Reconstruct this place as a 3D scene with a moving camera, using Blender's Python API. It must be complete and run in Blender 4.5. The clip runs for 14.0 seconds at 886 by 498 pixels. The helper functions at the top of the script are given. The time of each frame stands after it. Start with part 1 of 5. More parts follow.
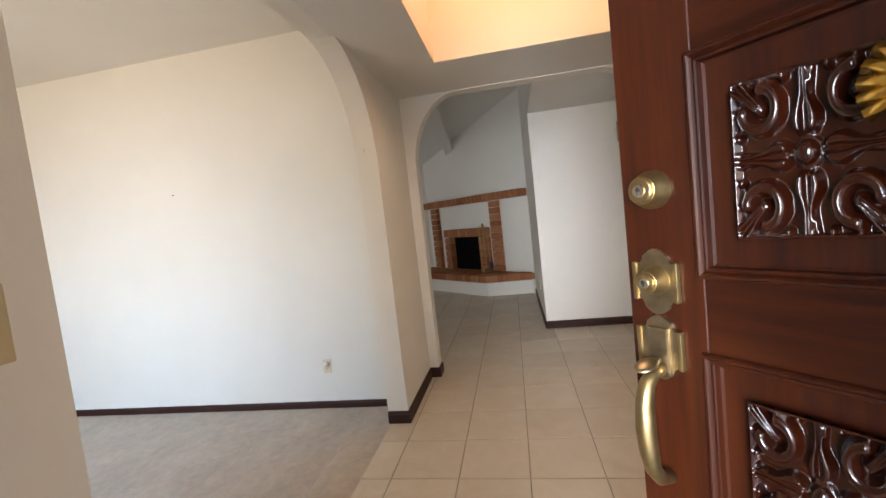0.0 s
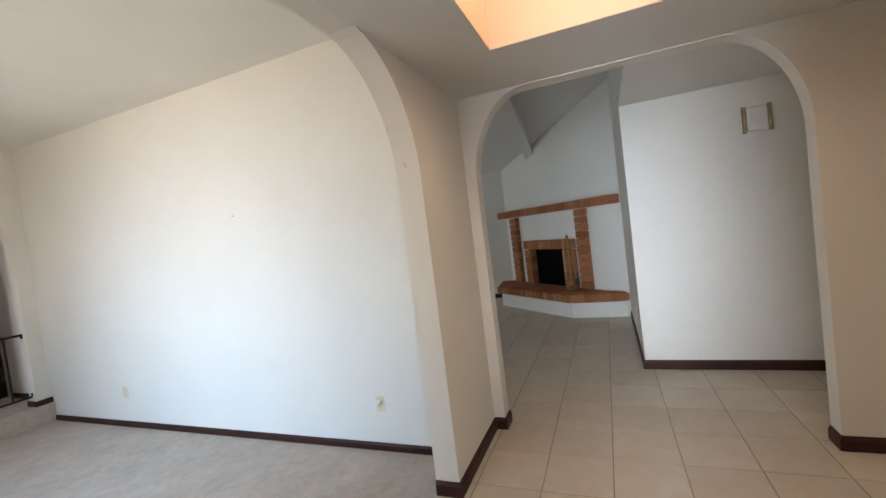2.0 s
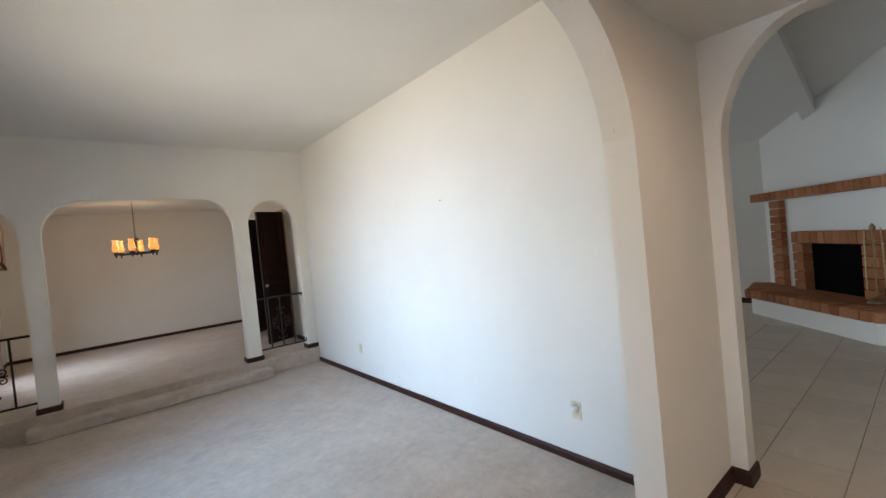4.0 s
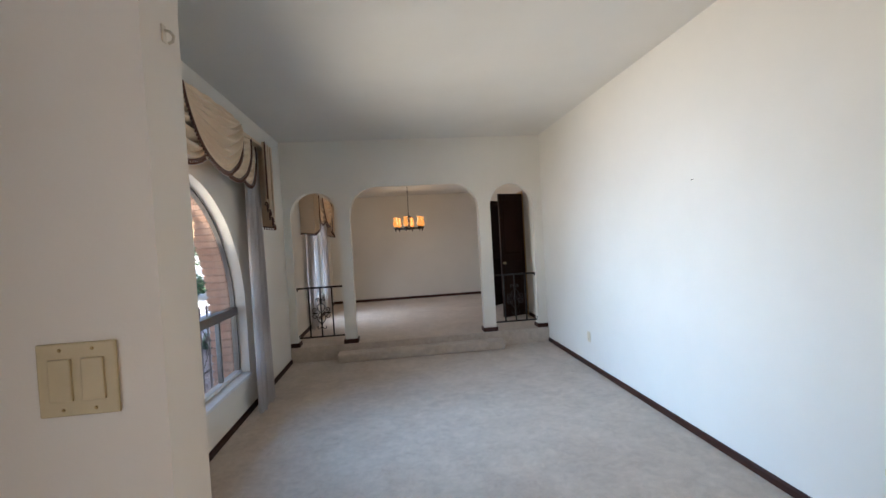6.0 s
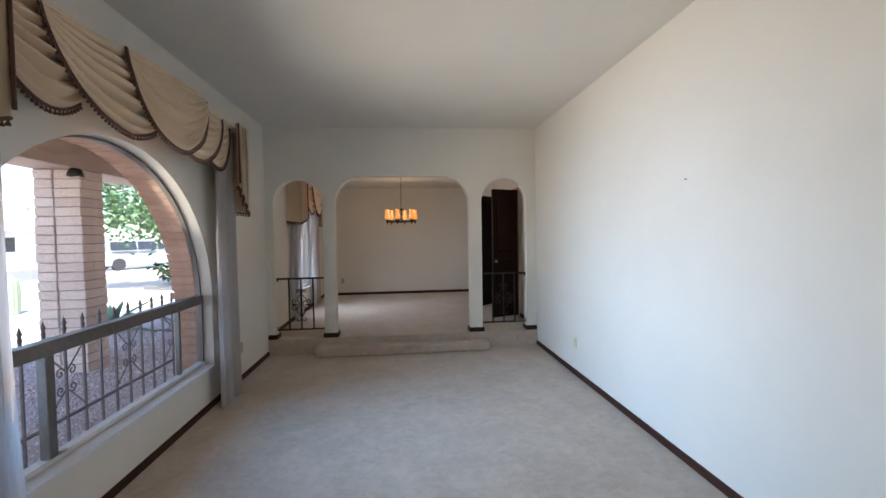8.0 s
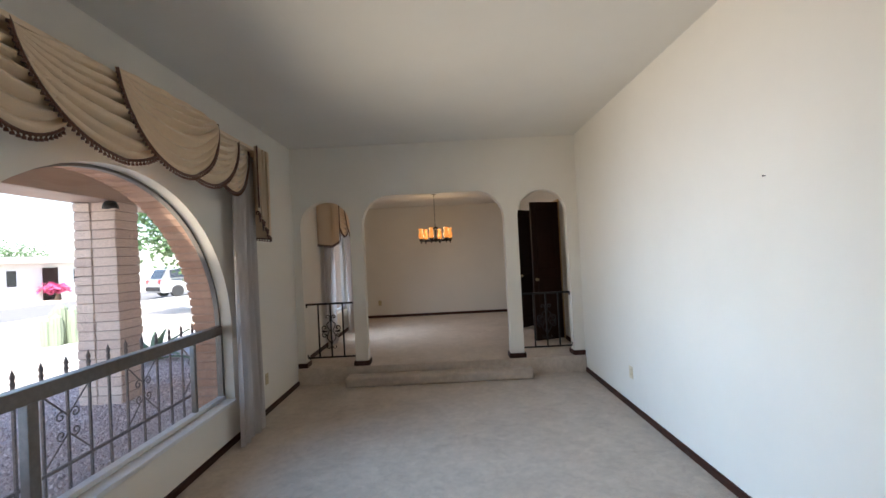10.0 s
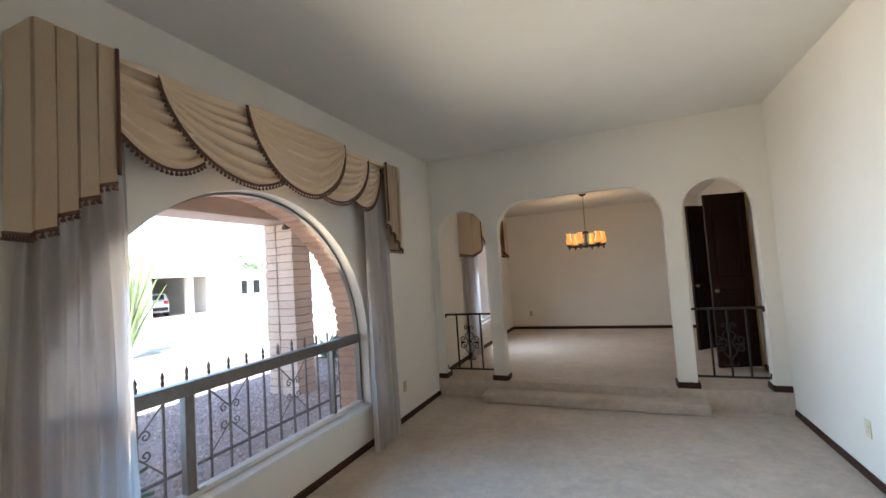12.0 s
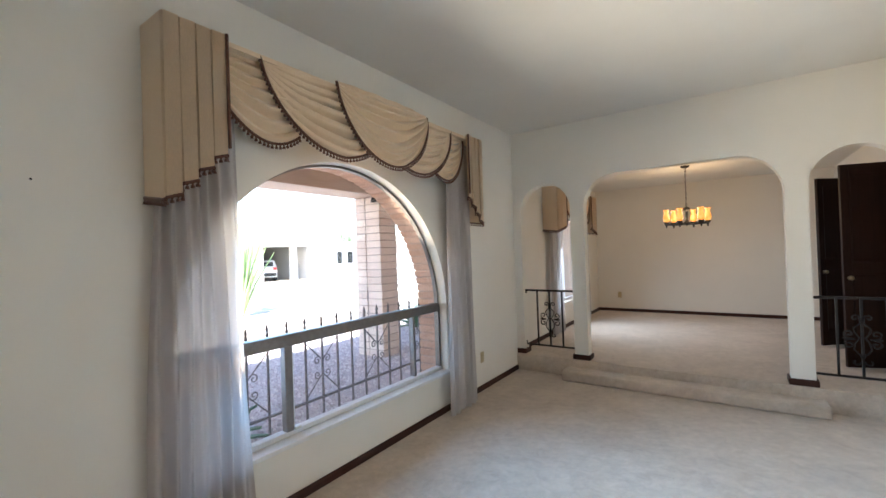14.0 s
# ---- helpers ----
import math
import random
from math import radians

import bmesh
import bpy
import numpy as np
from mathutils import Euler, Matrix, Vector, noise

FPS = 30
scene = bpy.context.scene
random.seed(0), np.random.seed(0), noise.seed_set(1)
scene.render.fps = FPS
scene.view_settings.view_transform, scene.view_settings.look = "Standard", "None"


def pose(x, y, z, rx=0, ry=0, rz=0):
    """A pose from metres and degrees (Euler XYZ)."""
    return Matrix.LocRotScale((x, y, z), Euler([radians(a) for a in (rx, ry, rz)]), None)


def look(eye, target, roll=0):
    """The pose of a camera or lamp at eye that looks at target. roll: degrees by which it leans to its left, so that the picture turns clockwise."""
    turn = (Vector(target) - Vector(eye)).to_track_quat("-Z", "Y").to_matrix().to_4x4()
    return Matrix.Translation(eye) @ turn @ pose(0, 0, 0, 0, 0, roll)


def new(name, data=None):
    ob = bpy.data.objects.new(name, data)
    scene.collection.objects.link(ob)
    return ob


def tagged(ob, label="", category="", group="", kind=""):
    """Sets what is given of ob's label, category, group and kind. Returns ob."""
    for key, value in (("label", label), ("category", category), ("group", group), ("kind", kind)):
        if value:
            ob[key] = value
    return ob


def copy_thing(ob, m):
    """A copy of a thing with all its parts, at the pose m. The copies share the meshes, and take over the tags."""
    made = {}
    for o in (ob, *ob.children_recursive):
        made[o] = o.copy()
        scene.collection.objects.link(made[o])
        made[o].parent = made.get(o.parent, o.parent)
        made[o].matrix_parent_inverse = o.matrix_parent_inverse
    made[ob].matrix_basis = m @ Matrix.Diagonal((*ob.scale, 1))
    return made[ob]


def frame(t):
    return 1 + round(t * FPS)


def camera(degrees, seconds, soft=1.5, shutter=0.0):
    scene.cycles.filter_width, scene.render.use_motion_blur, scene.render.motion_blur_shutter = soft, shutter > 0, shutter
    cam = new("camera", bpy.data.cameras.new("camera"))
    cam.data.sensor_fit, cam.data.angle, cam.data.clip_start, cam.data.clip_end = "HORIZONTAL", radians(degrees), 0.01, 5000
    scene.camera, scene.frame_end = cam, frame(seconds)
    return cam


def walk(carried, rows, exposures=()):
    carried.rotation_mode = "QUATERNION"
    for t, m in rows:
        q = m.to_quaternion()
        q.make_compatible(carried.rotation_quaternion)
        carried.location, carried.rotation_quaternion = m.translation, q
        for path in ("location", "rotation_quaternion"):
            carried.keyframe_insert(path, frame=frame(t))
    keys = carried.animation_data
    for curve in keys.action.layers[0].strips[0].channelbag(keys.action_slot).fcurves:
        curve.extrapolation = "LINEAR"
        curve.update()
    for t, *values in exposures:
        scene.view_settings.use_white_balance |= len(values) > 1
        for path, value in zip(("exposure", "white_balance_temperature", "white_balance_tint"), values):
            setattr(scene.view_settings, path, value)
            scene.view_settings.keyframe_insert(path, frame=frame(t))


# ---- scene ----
cam = camera(93.9, 14.0)
PATH = [
    (0, (0.545, -0.68, 1.456), (2.510, -0.337, 1.305), -6.4),
    (0.5, (0.665, -0.731, 1.433), (2.626, -0.357, 1.313), -6.8),
    (1, (0.828, -0.77, 1.481), (2.776, -0.329, 1.37), -7.3),
    (1.5, (0.957, -0.775, 1.54), (2.87, -0.2, 1.433), -7.2),
    (2, (1.079, -0.74, 1.553), (2.934, 0.002, 1.468), -7.1),
    (2.5, (1.196, -0.696, 1.555), (2.964, 0.238, 1.491), -6.8),
    (3, (1.231, -0.706, 1.57), (2.877, 0.43, 1.528), -6.4),
    (3.5, (1.286, -0.717, 1.55), (2.763, 0.631, 1.515), -5.9),
    (4, (1.349, -0.658, 1.541), (2.619, 0.887, 1.501), -5.7),
    (4.2, (1.327, -0.606, 1.566), (2.516, 1.002, 1.515), -5.7),
    (6.3, (1.514, -0.663, 1.561), (1.686, 1.329, 1.512), -2.7),
    (6.5, (1.526, -0.654, 1.548), (1.701, 1.337, 1.489), -2.2),
    (7, (1.567, -0.597, 1.536), (1.768, 1.392, 1.47), -1.2),
    (7.5, (1.687, -0.536, 1.542), (1.892, 1.453, 1.471), -0.9),
    (10, (1.928, -0.098, 1.563), (1.919, 1.902, 1.588), -2.9),
    (10.5, (2.057, -0.014, 1.57), (1.903, 1.98, 1.632), -3.3),
    (11, (2.115, 0.094, 1.578), (1.786, 2.064, 1.664), -3.6),
    (11.5, (2.147, 0.204, 1.584), (1.605, 2.127, 1.683), -3.7),
    (12, (2.226, 0.253, 1.559), (1.452, 2.094, 1.668), -3.8),
    (12.5, (2.288, 0.282, 1.549), (1.292, 2.013, 1.645), -3.4),
    (13, (2.294, 0.27, 1.555), (1.151, 1.91, 1.624), -3.2),
    (13.5, (2.285, 0.255, 1.525), (1.081, 1.851, 1.571), -2.6),
    (14, (2.271, 0.266, 1.521), (1.134, 1.911, 1.537), -2.0),
]
walk(cam, [(t, look(eye, aim, lean)) for t, eye, aim, lean in PATH], [(0.0, 2.05, 6800, 14), (1.5, 2.10, 6250, 11), (2.5, 2.10, 6050, 10), (4.0, 2.12, 5900, 10), (6.5, 1.95, 5760, 10), (7.5, 1.86, 5780, 11), (10.0, 1.80, 6150, 11), (10.5, 1.80, 6200, 11), (12.0, 2.08, 6120, 9), (13.0, 2.54, 5980, 8), (14.0, 2.54, 5980, 8)])

# ---------------------------------------------------------------- light
world = bpy.data.worlds.new("world")
scene.world = world
world.use_nodes = True
wn = world.node_tree
sky = wn.nodes.new("ShaderNodeTexSky")
sky.sky_type = 'NISHITA'
sky.sun_disc = False
SUN_FROM = Vector((0.30, -0.70, 0.95)).normalized()
sky.sun_elevation = math.asin(SUN_FROM.z)
sky.sun_rotation = math.atan2(SUN_FROM.x, SUN_FROM.y)
wn.links.new(sky.outputs["Color"], wn.nodes["Background"].inputs["Color"])
wn.nodes["Background"].inputs["Strength"].default_value = 0.15

sun_data = bpy.data.lights.new("sun", 'SUN')
sun_data.energy, sun_data.angle, sun_data.color = 4.6, radians(0.53), (1.0, 0.94, 0.86)
sun_lamp = new("sun", sun_data)
sun_lamp.matrix_world = look(SUN_FROM * 40, (0, 0, 0))


def window_lamp(name, eye, target, wide, high, watts, color, spread=180):
    d = bpy.data.lights.new(name, 'AREA')
    d.shape, d.size, d.size_y, d.energy, d.color, d.spread = 'RECTANGLE', wide, high, watts, color, radians(spread)
    ob = new(name, d)
    ob.matrix_world = look(eye, target)
    return ob


window_lamp("living_window_skylight", (-0.03, 2.40, 1.35), (2.6, 2.50, 0.50), 1.9, 1.5, 6.6, (0.29, 0.61, 1.0), 82)
window_lamp("living_window_ground_light", (-0.03, 2.40, 1.25), (2.6, 2.48, 1.85), 1.9, 1.5, 8.0, (1.0, 0.84, 0.62), 104)
window_lamp("dining_window_daylight", (-0.03, 7.08, 1.35), (1.6, 7.1, 0.2), 0.85, 1.3, 4.4, (0.74, 0.86, 1.0), 130)
window_lamp("front_doorway_daylight", (0.40, -0.72, 1.25), (4.77, -1.25, 1.15), 0.36, 1.9, 3.1, (0.80, 0.90, 1.0), 44)
window_lamp("skylight_daylight", (2.4, -0.96, 3.0), (2.4, -0.96, 0), 1.2, 1.2, 4.5, (1.0, 0.80, 0.58))
window_lamp("family_room_daylight", (6.6, 4.5, 1.4), (6.6, -1, 1.1), 2.2, 1.8, 6.2, (0.88, 0.95, 1.0))

# ---------------------------------------------------------------- helpers


def part(name, bm, material, parent, label="", smooth=False):
    me = bpy.data.meshes.new(name)
    bm.normal_update()
    if smooth:
        for f in bm.faces:
            f.smooth = True
    bm.to_mesh(me)
    bm.free()
    me.materials.append(material)
    ob = new(name, me)
    if parent is not None:
        ob.parent = parent
    if label:
        ob["label"] = label
    return ob


def solid(name, bm, material, label, category, kind="", group="", smooth=False):
    return tagged(part(name, bm, material, None, "", smooth), label, category, group, kind)


def thing(name, m, label, category, group="", kind=""):
    ob = new(name)
    ob.empty_display_size = 0.1
    ob.matrix_world = m
    return tagged(ob, label, category, group, kind)


def box(bm, x0, y0, z0, x1, y1, z1, bevel=0.0, seg=1):
    m = Matrix.Translation(((x0 + x1) / 2, (y0 + y1) / 2, (z0 + z1) / 2)) @ Matrix.Diagonal((abs(x1 - x0), abs(y1 - y0), abs(z1 - z0), 1))
    r = bmesh.ops.create_cube(bm, size=1, matrix=m)
    if bevel:
        es = list({e for v in r["verts"] for e in v.link_edges})
        bmesh.ops.bevel(bm, geom=es, offset=bevel, segments=seg, profile=0.6, affect='EDGES')
    return bm


def boxed(*a, **k):
    return box(bmesh.new(), *a, **k)


def prism(bm, pts, a, b, axis="y"):
    """A closed outline of (u, v) pairs drawn out along an axis from a to b."""
    def at(u, v, w):
        return {"x": (w, u, v), "y": (u, w, v), "z": (u, v, w)}[axis]
    lo = [bm.verts.new(at(u, v, a)) for u, v in pts]
    hi = [bm.verts.new(at(u, v, b)) for u, v in pts]
    n = len(pts)
    bm.faces.new(lo)
    bm.faces.new(hi[::-1])
    for i in range(n):
        bm.faces.new((lo[i], hi[i], hi[(i + 1) % n], lo[(i + 1) % n]))
    bmesh.ops.recalc_face_normals(bm, faces=bm.faces)
    return bm


def tube(bm, pts, r, sides=8, closed=False, taper=None):
    """A round bar along the points."""
    pts = [Vector(p) for p in pts]
    rings, n = [], len(pts)
    side = None
    for i, p in enumerate(pts):
        if closed:
            d = pts[(i + 1) % n] - pts[i - 1]
        else:
            d = pts[min(i + 1, n - 1)] - pts[max(i - 1, 0)]
        d.normalize()
        if side is None:
            side = d.orthogonal().normalized()
        else:
            side = (side - d * side.dot(d)).normalized()
        up = d.cross(side)
        rr = r if taper is None else r * taper[i]
        rings.append([bm.verts.new(p + side * (rr * math.cos(2 * math.pi * k / sides)) + up * (rr * math.sin(2 * math.pi * k / sides))) for k in range(sides)])
    m = n if closed else n - 1
    for i in range(m):
        a, b = rings[i], rings[(i + 1) % n]
        for k in range(sides):
            bm.faces.new((a[k], a[(k + 1) % sides], b[(k + 1) % sides], b[k]))
    if not closed:
        bm.faces.new(rings[0][::-1])
        bm.faces.new(rings[-1])
    bmesh.ops.recalc_face_normals(bm, faces=bm.faces)
    return bm


def lathe(bm, prof, m=None, sides=20):
    """Turns (radius, height) pairs round the z axis."""
    m = m or Matrix()
    rings = []
    for r, z in prof:
        if r < 1e-5:
            rings.append([bm.verts.new(m @ Vector((0, 0, z)))])
        else:
            rings.append([bm.verts.new(m @ Vector((r * math.cos(2 * math.pi * k / sides), r * math.sin(2 * math.pi * k / sides), z))) for k in range(sides)])
    for a, b in zip(rings, rings[1:]):
        for k in range(sides):
            j = (k + 1) % sides
            if len(a) == 1 and len(b) == 1:
                continue
            if len(a) == 1:
                bm.faces.new((a[0], b[j], b[k]))
            elif len(b) == 1:
                bm.faces.new((a[k], a[j], b[0]))
            else:
                bm.faces.new((a[k], a[j], b[j], b[k]))
    if len(rings[0]) > 1:
        bm.faces.new(rings[0][::-1])
    if len(rings[-1]) > 1:
        bm.faces.new(rings[-1])
    bmesh.ops.recalc_face_normals(bm, faces=bm.faces)
    return bm


def round_top(ua, ub, spring, top, rx=None):
    """Height of an opening with rounded upper corners: quarter ellipses rx wide between spring and top."""
    rx = rx or (ub - ua) / 2

    def height(u):
        d = min(u - ua, ub - u)
        if d >= rx:
            return top
        return spring + (top - spring) * math.sqrt(max(0.0, 1 - (1 - d / rx) ** 2))
    us = [ua + rx * (1 - math.cos(math.pi / 2 * i / 14)) for i in range(15)]
    us += [ub - rx * (1 - math.cos(math.pi / 2 * i / 14)) for i in range(15)]
    return height, us


def arch_wall(bm, u0, u1, z0, z1, w0, w1, axis, openings):
    """A wall from u0 to u1 and z0 to z1, w0 to w1 thick, with openings (ua, ub, bottom, height function, samples)."""
    def at(u, w, z):
        return (w, u, z) if axis == "x" else (u, w, z)
    us = {round(u0, 5), round(u1, 5)}
    for ua, ub, bot, height, samples in openings:
        us |= {round(u, 5) for u in samples} | {round(ua, 5), round(ub, 5)}
    us = sorted(u for u in us if u0 - 1e-6 <= u <= u1 + 1e-6)

    def quad(*p):
        bm.faces.new([bm.verts.new(at(*q)) for q in p])

    def span(ua, ub, la, lb, ha, hb, low, high):
        quad((ua, w0, la), (ub, w0, lb), (ub, w0, hb), (ua, w0, ha))
        quad((ua, w1, la), (ua, w1, ha), (ub, w1, hb), (ub, w1, lb))
        if low:
            quad((ua, w0, la), (ua, w1, la), (ub, w1, lb), (ub, w0, lb))
        if high:
            quad((ua, w0, ha), (ub, w0, hb), (ub, w1, hb), (ua, w1, ha))
    for a, b in zip(us, us[1:]):
        mid = (a + b) / 2
        hole = [o for o in openings if o[0] < mid < o[1]]
        if not hole:
            span(a, b, z0, z0, z1, z1, True, True)
        else:
            ua, ub, bot, height, _ = hole[0]
            span(a, b, height(a), height(b), z1, z1, True, True)
            if bot > z0:
                span(a, b, z0, z0, bot, bot, True, True)
    for ua, ub, bot, height, _ in openings:
        for u in (ua, ub):
            quad((u, w0, bot), (u, w1, bot), (u, w1, height(u)), (u, w0, height(u)))
    for u in (u0, u1):
        quad((u, w0, z0), (u, w1, z0), (u, w1, z1), (u, w0, z1))
    bmesh.ops.remove_doubles(bm, verts=bm.verts, dist=1e-5)
    bmesh.ops.recalc_face_normals(bm, faces=bm.faces)
    return bm

# ---------------------------------------------------------------- materials


class Nodes:
    def __init__(self, name):
        self.mat = bpy.data.materials.new(name)
        self.mat.use_nodes = True
        self.t = self.mat.node_tree
        self.b = self.t.nodes["Principled BSDF"]
        self.c = self.add("ShaderNodeTexCoord").outputs["Object"]

    def add(self, kind, **values):
        n = self.t.nodes.new(kind)
        for k, v in values.items():
            n.inputs[k].default_value = v
        return n

    def link(self, a, b):
        self.t.links.new(a, b)

    def world_place(self):
        """Places by the world, so that pieces of one surface do not repeat."""
        self.c = self.add("ShaderNodeNewGeometry").outputs["Position"]

    def noise(self, scale, detail=4.0, rough=0.55, stretch=None, warp=0.0):
        n = self.add("ShaderNodeTexNoise", Scale=scale, Detail=detail, Roughness=rough, Distortion=warp)
        if stretch:
            m = self.add("ShaderNodeMapping")
            m.inputs["Scale"].default_value = stretch
            self.link(self.c, m.inputs["Vector"])
            self.link(m.outputs["Vector"], n.inputs["Vector"])
        else:
            self.link(self.c, n.inputs["Vector"])
        return n.outputs["Fac"]

    def ramp(self, fac, stops):
        r = self.add("ShaderNodeValToRGB")
        e = r.color_ramp.elements
        while len(e) < len(stops):
            e.new(0.5)
        for el, (p, col) in zip(e, stops):
            el.position = p
            el.color = (*col, 1) if len(col) == 3 else col
        self.link(fac, r.inputs["Fac"])
        return r.outputs["Color"]

    def mix(self, fac, a, b, how='MIX'):
        m = self.t.nodes.new("ShaderNodeMix")
        m.data_type, m.blend_type = 'RGBA', how
        socks = {x.name: x for x in m.inputs if x.type == 'RGBA'}
        for sock, v in ((m.inputs["Factor"], fac), (socks["A"], a), (socks["B"], b)):
            if isinstance(v, (int, float)):
                sock.default_value = v
            elif isinstance(v, tuple):
                sock.default_value = (*v, 1)
            else:
                self.link(v, sock)
        return [o for o in m.outputs if o.type == 'RGBA'][0]

    def bump(self, fac, strength, dist):
        n = self.add("ShaderNodeBump", Strength=strength, Distance=dist)
        self.link(fac, n.inputs["Height"])
        if self.b.inputs["Normal"].links:
            self.link(self.b.inputs["Normal"].links[0].from_socket, n.inputs["Normal"])
        self.link(n.outputs["Normal"], self.b.inputs["Normal"])

    def set(self, **kw):
        for k, v in kw.items():
            s = self.b.inputs[{"color": "Base Color", "rough": "Roughness", "metal": "Metallic", "spec": "Specular IOR Level",
                               "coat": "Coat Weight", "coat_rough": "Coat Roughness", "sheen": "Sheen Weight", "through": "Transmission Weight",
                               "ior": "IOR", "alpha": "Alpha", "glow": "Emission Color", "glow_power": "Emission Strength", "sub": "Subsurface Weight"}[k]]
            if isinstance(v, tuple):
                s.default_value = (*v, 1)
            elif isinstance(v, (int, float)):
                s.default_value = v
            else:
                self.link(v, s)
        return self

    def random(self):
        return self.add("ShaderNodeObjectInfo").outputs["Random"]

    def island(self):
        return self.add("ShaderNodeNewGeometry").outputs["Random Per Island"]


def paint(name, col, rough=0.75, relief=0.15, spread=0.03):
    n = Nodes(name)
    n.world_place()
    lo = tuple(c * (1 - spread) for c in col)
    hi = tuple(min(1, c * (1 + spread)) for c in col)
    n.set(color=n.ramp(n.noise(1.3, 5), [(0.3, lo), (0.7, hi)]), rough=rough, spec=0.3)
    n.bump(n.noise(160, 3), relief, 0.002)
    n.bump(n.noise(3.5, 2), relief * 0.5, 0.01)
    return n.mat


def plain(name, col, rough=0.5, metal=0.0, spread=0.12, scale=25.0, relief=0.0, **more):
    n = Nodes(name)
    lo = tuple(c * (1 - spread) for c in col)
    hi = tuple(min(1, c * (1 + spread)) for c in col)
    n.set(color=n.ramp(n.noise(scale, 4), [(0.3, lo), (0.7, hi)]), rough=rough, metal=metal, **more)
    if relief:
        n.bump(n.noise(scale * 3, 4), relief, 0.002)
    return n.mat


def wood(name, dark, light, grain=(1.0, 1.0, 0.06), rough=0.3, coat=0.0, scale=60.0, lo=0.25, hi=0.75, spec=0.5):
    n = Nodes(name)
    g = n.noise(scale, 6, 0.6, grain, 0.12)
    big = n.noise(2.2, 3, 0.5, (1, 1, 0.35))
    c = n.ramp(g, [(lo, dark), (hi, light)])
    c = n.mix(0.45, c, n.ramp(big, [(lo, dark), (hi, light)]))
    n.set(color=c, rough=rough, spec=spec, coat=coat, coat_rough=0.12)
    n.bump(g, 0.08, 0.001)
    return n.mat


def carpet_mat():
    n = Nodes("cut_pile_carpet")
    n.world_place()
    fine = n.noise(330, 3, 0.7)
    tuft = n.noise(85, 4, 0.7)
    patch = n.noise(3.2, 3, 0.55, None, 0.6)
    brushed = n.noise(15, 5, 0.72, None, 0.6)
    c = n.ramp(patch, [(0.38, (0.48, 0.396, 0.318)), (0.50, (0.58, 0.483, 0.392)), (0.62, (0.68, 0.573, 0.47))])
    c = n.mix(0.52, c, n.ramp(brushed, [(0.38, (0.50, 0.41, 0.325)), (0.64, (0.76, 0.645, 0.53))]))
    c = n.mix(n.ramp(tuft, [(0.35, (0.72, 0.72, 0.72)), (0.65, (1, 1, 1))]), (0.40, 0.335, 0.275), c)
    c = n.mix(n.ramp(fine, [(0.3, (0.65, 0.65, 0.65)), (0.7, (1, 1, 1))]), (0.40, 0.34, 0.285), c)
    n.set(color=c, rough=0.95, spec=0.1, sheen=0.25)
    n.bump(tuft, 0.7, 0.012)
    n.bump(fine, 0.6, 0.004)
    n.bump(brushed, 0.2, 0.02)
    return n.mat


def tile_mat():
    n = Nodes("glazed_floor_tile")
    n.world_place()
    tone = n.ramp(n.random(), [(0, (0.535, 0.475, 0.395)), (1, (0.60, 0.54, 0.455))])
    cloud = n.ramp(n.noise(7, 5, 0.6, None, 0.8), [(0.3, (0.9, 0.87, 0.83)), (0.7, (1, 1, 1))])
    n.set(color=n.mix(1.0, tone, cloud, 'MULTIPLY'), rough=n.ramp(n.noise(5, 4), [(0.3, (0.34,) * 3), (0.7, (0.5,) * 3)]), spec=0.4)
    n.bump(n.noise(14, 3), 0.06, 0.004)
    return n.mat


def brick_mat(name, a, b, rough=0.85):
    n = Nodes(name)
    n.world_place()
    tone = n.ramp(n.random(), [(0, a), (1, b)])
    spots = n.ramp(n.noise(45, 6, 0.7), [(0.3, (0.72, 0.7, 0.68)), (0.7, (1.08, 1.05, 1.02))])
    n.set(color=n.mix(1.0, tone, spots, 'MULTIPLY'), rough=rough, spec=0.2)
    n.bump(n.noise(70, 5, 0.7), 0.6, 0.006)
    n.bump(n.noise(9, 3), 0.3, 0.012)
    return n.mat


def glass_mat():
    n = Nodes("window_glass")
    n.set(color=(1, 1, 1), rough=0.0, through=1.0, ior=1.45, spec=0.5)
    out = n.t.nodes["Material Output"]
    clear = n.add("ShaderNodeBsdfTransparent")
    gloss = n.add("ShaderNodeBsdfGlossy", Roughness=0.02)
    fres = n.add("ShaderNodeLayerWeight", Blend=0.5)
    rim = n.add("ShaderNodeMath")
    rim.operation = 'POWER'
    rim.inputs[1].default_value = 5.0
    soft = n.add("ShaderNodeMath")
    soft.operation = 'MULTIPLY_ADD'
    soft.inputs[1].default_value = 0.5
    soft.inputs[2].default_value = 0.03
    n.link(fres.outputs["Facing"], rim.inputs[0])
    n.link(rim.outputs[0], soft.inputs[0])
    mixer = n.add("ShaderNodeMixShader")
    n.link(soft.outputs[0], mixer.inputs[0])
    n.link(clear.outputs[0], mixer.inputs[1])
    n.link(gloss.outputs[0], mixer.inputs[2])
    n.link(mixer.outputs[0], out.inputs["Surface"])
    return n.mat


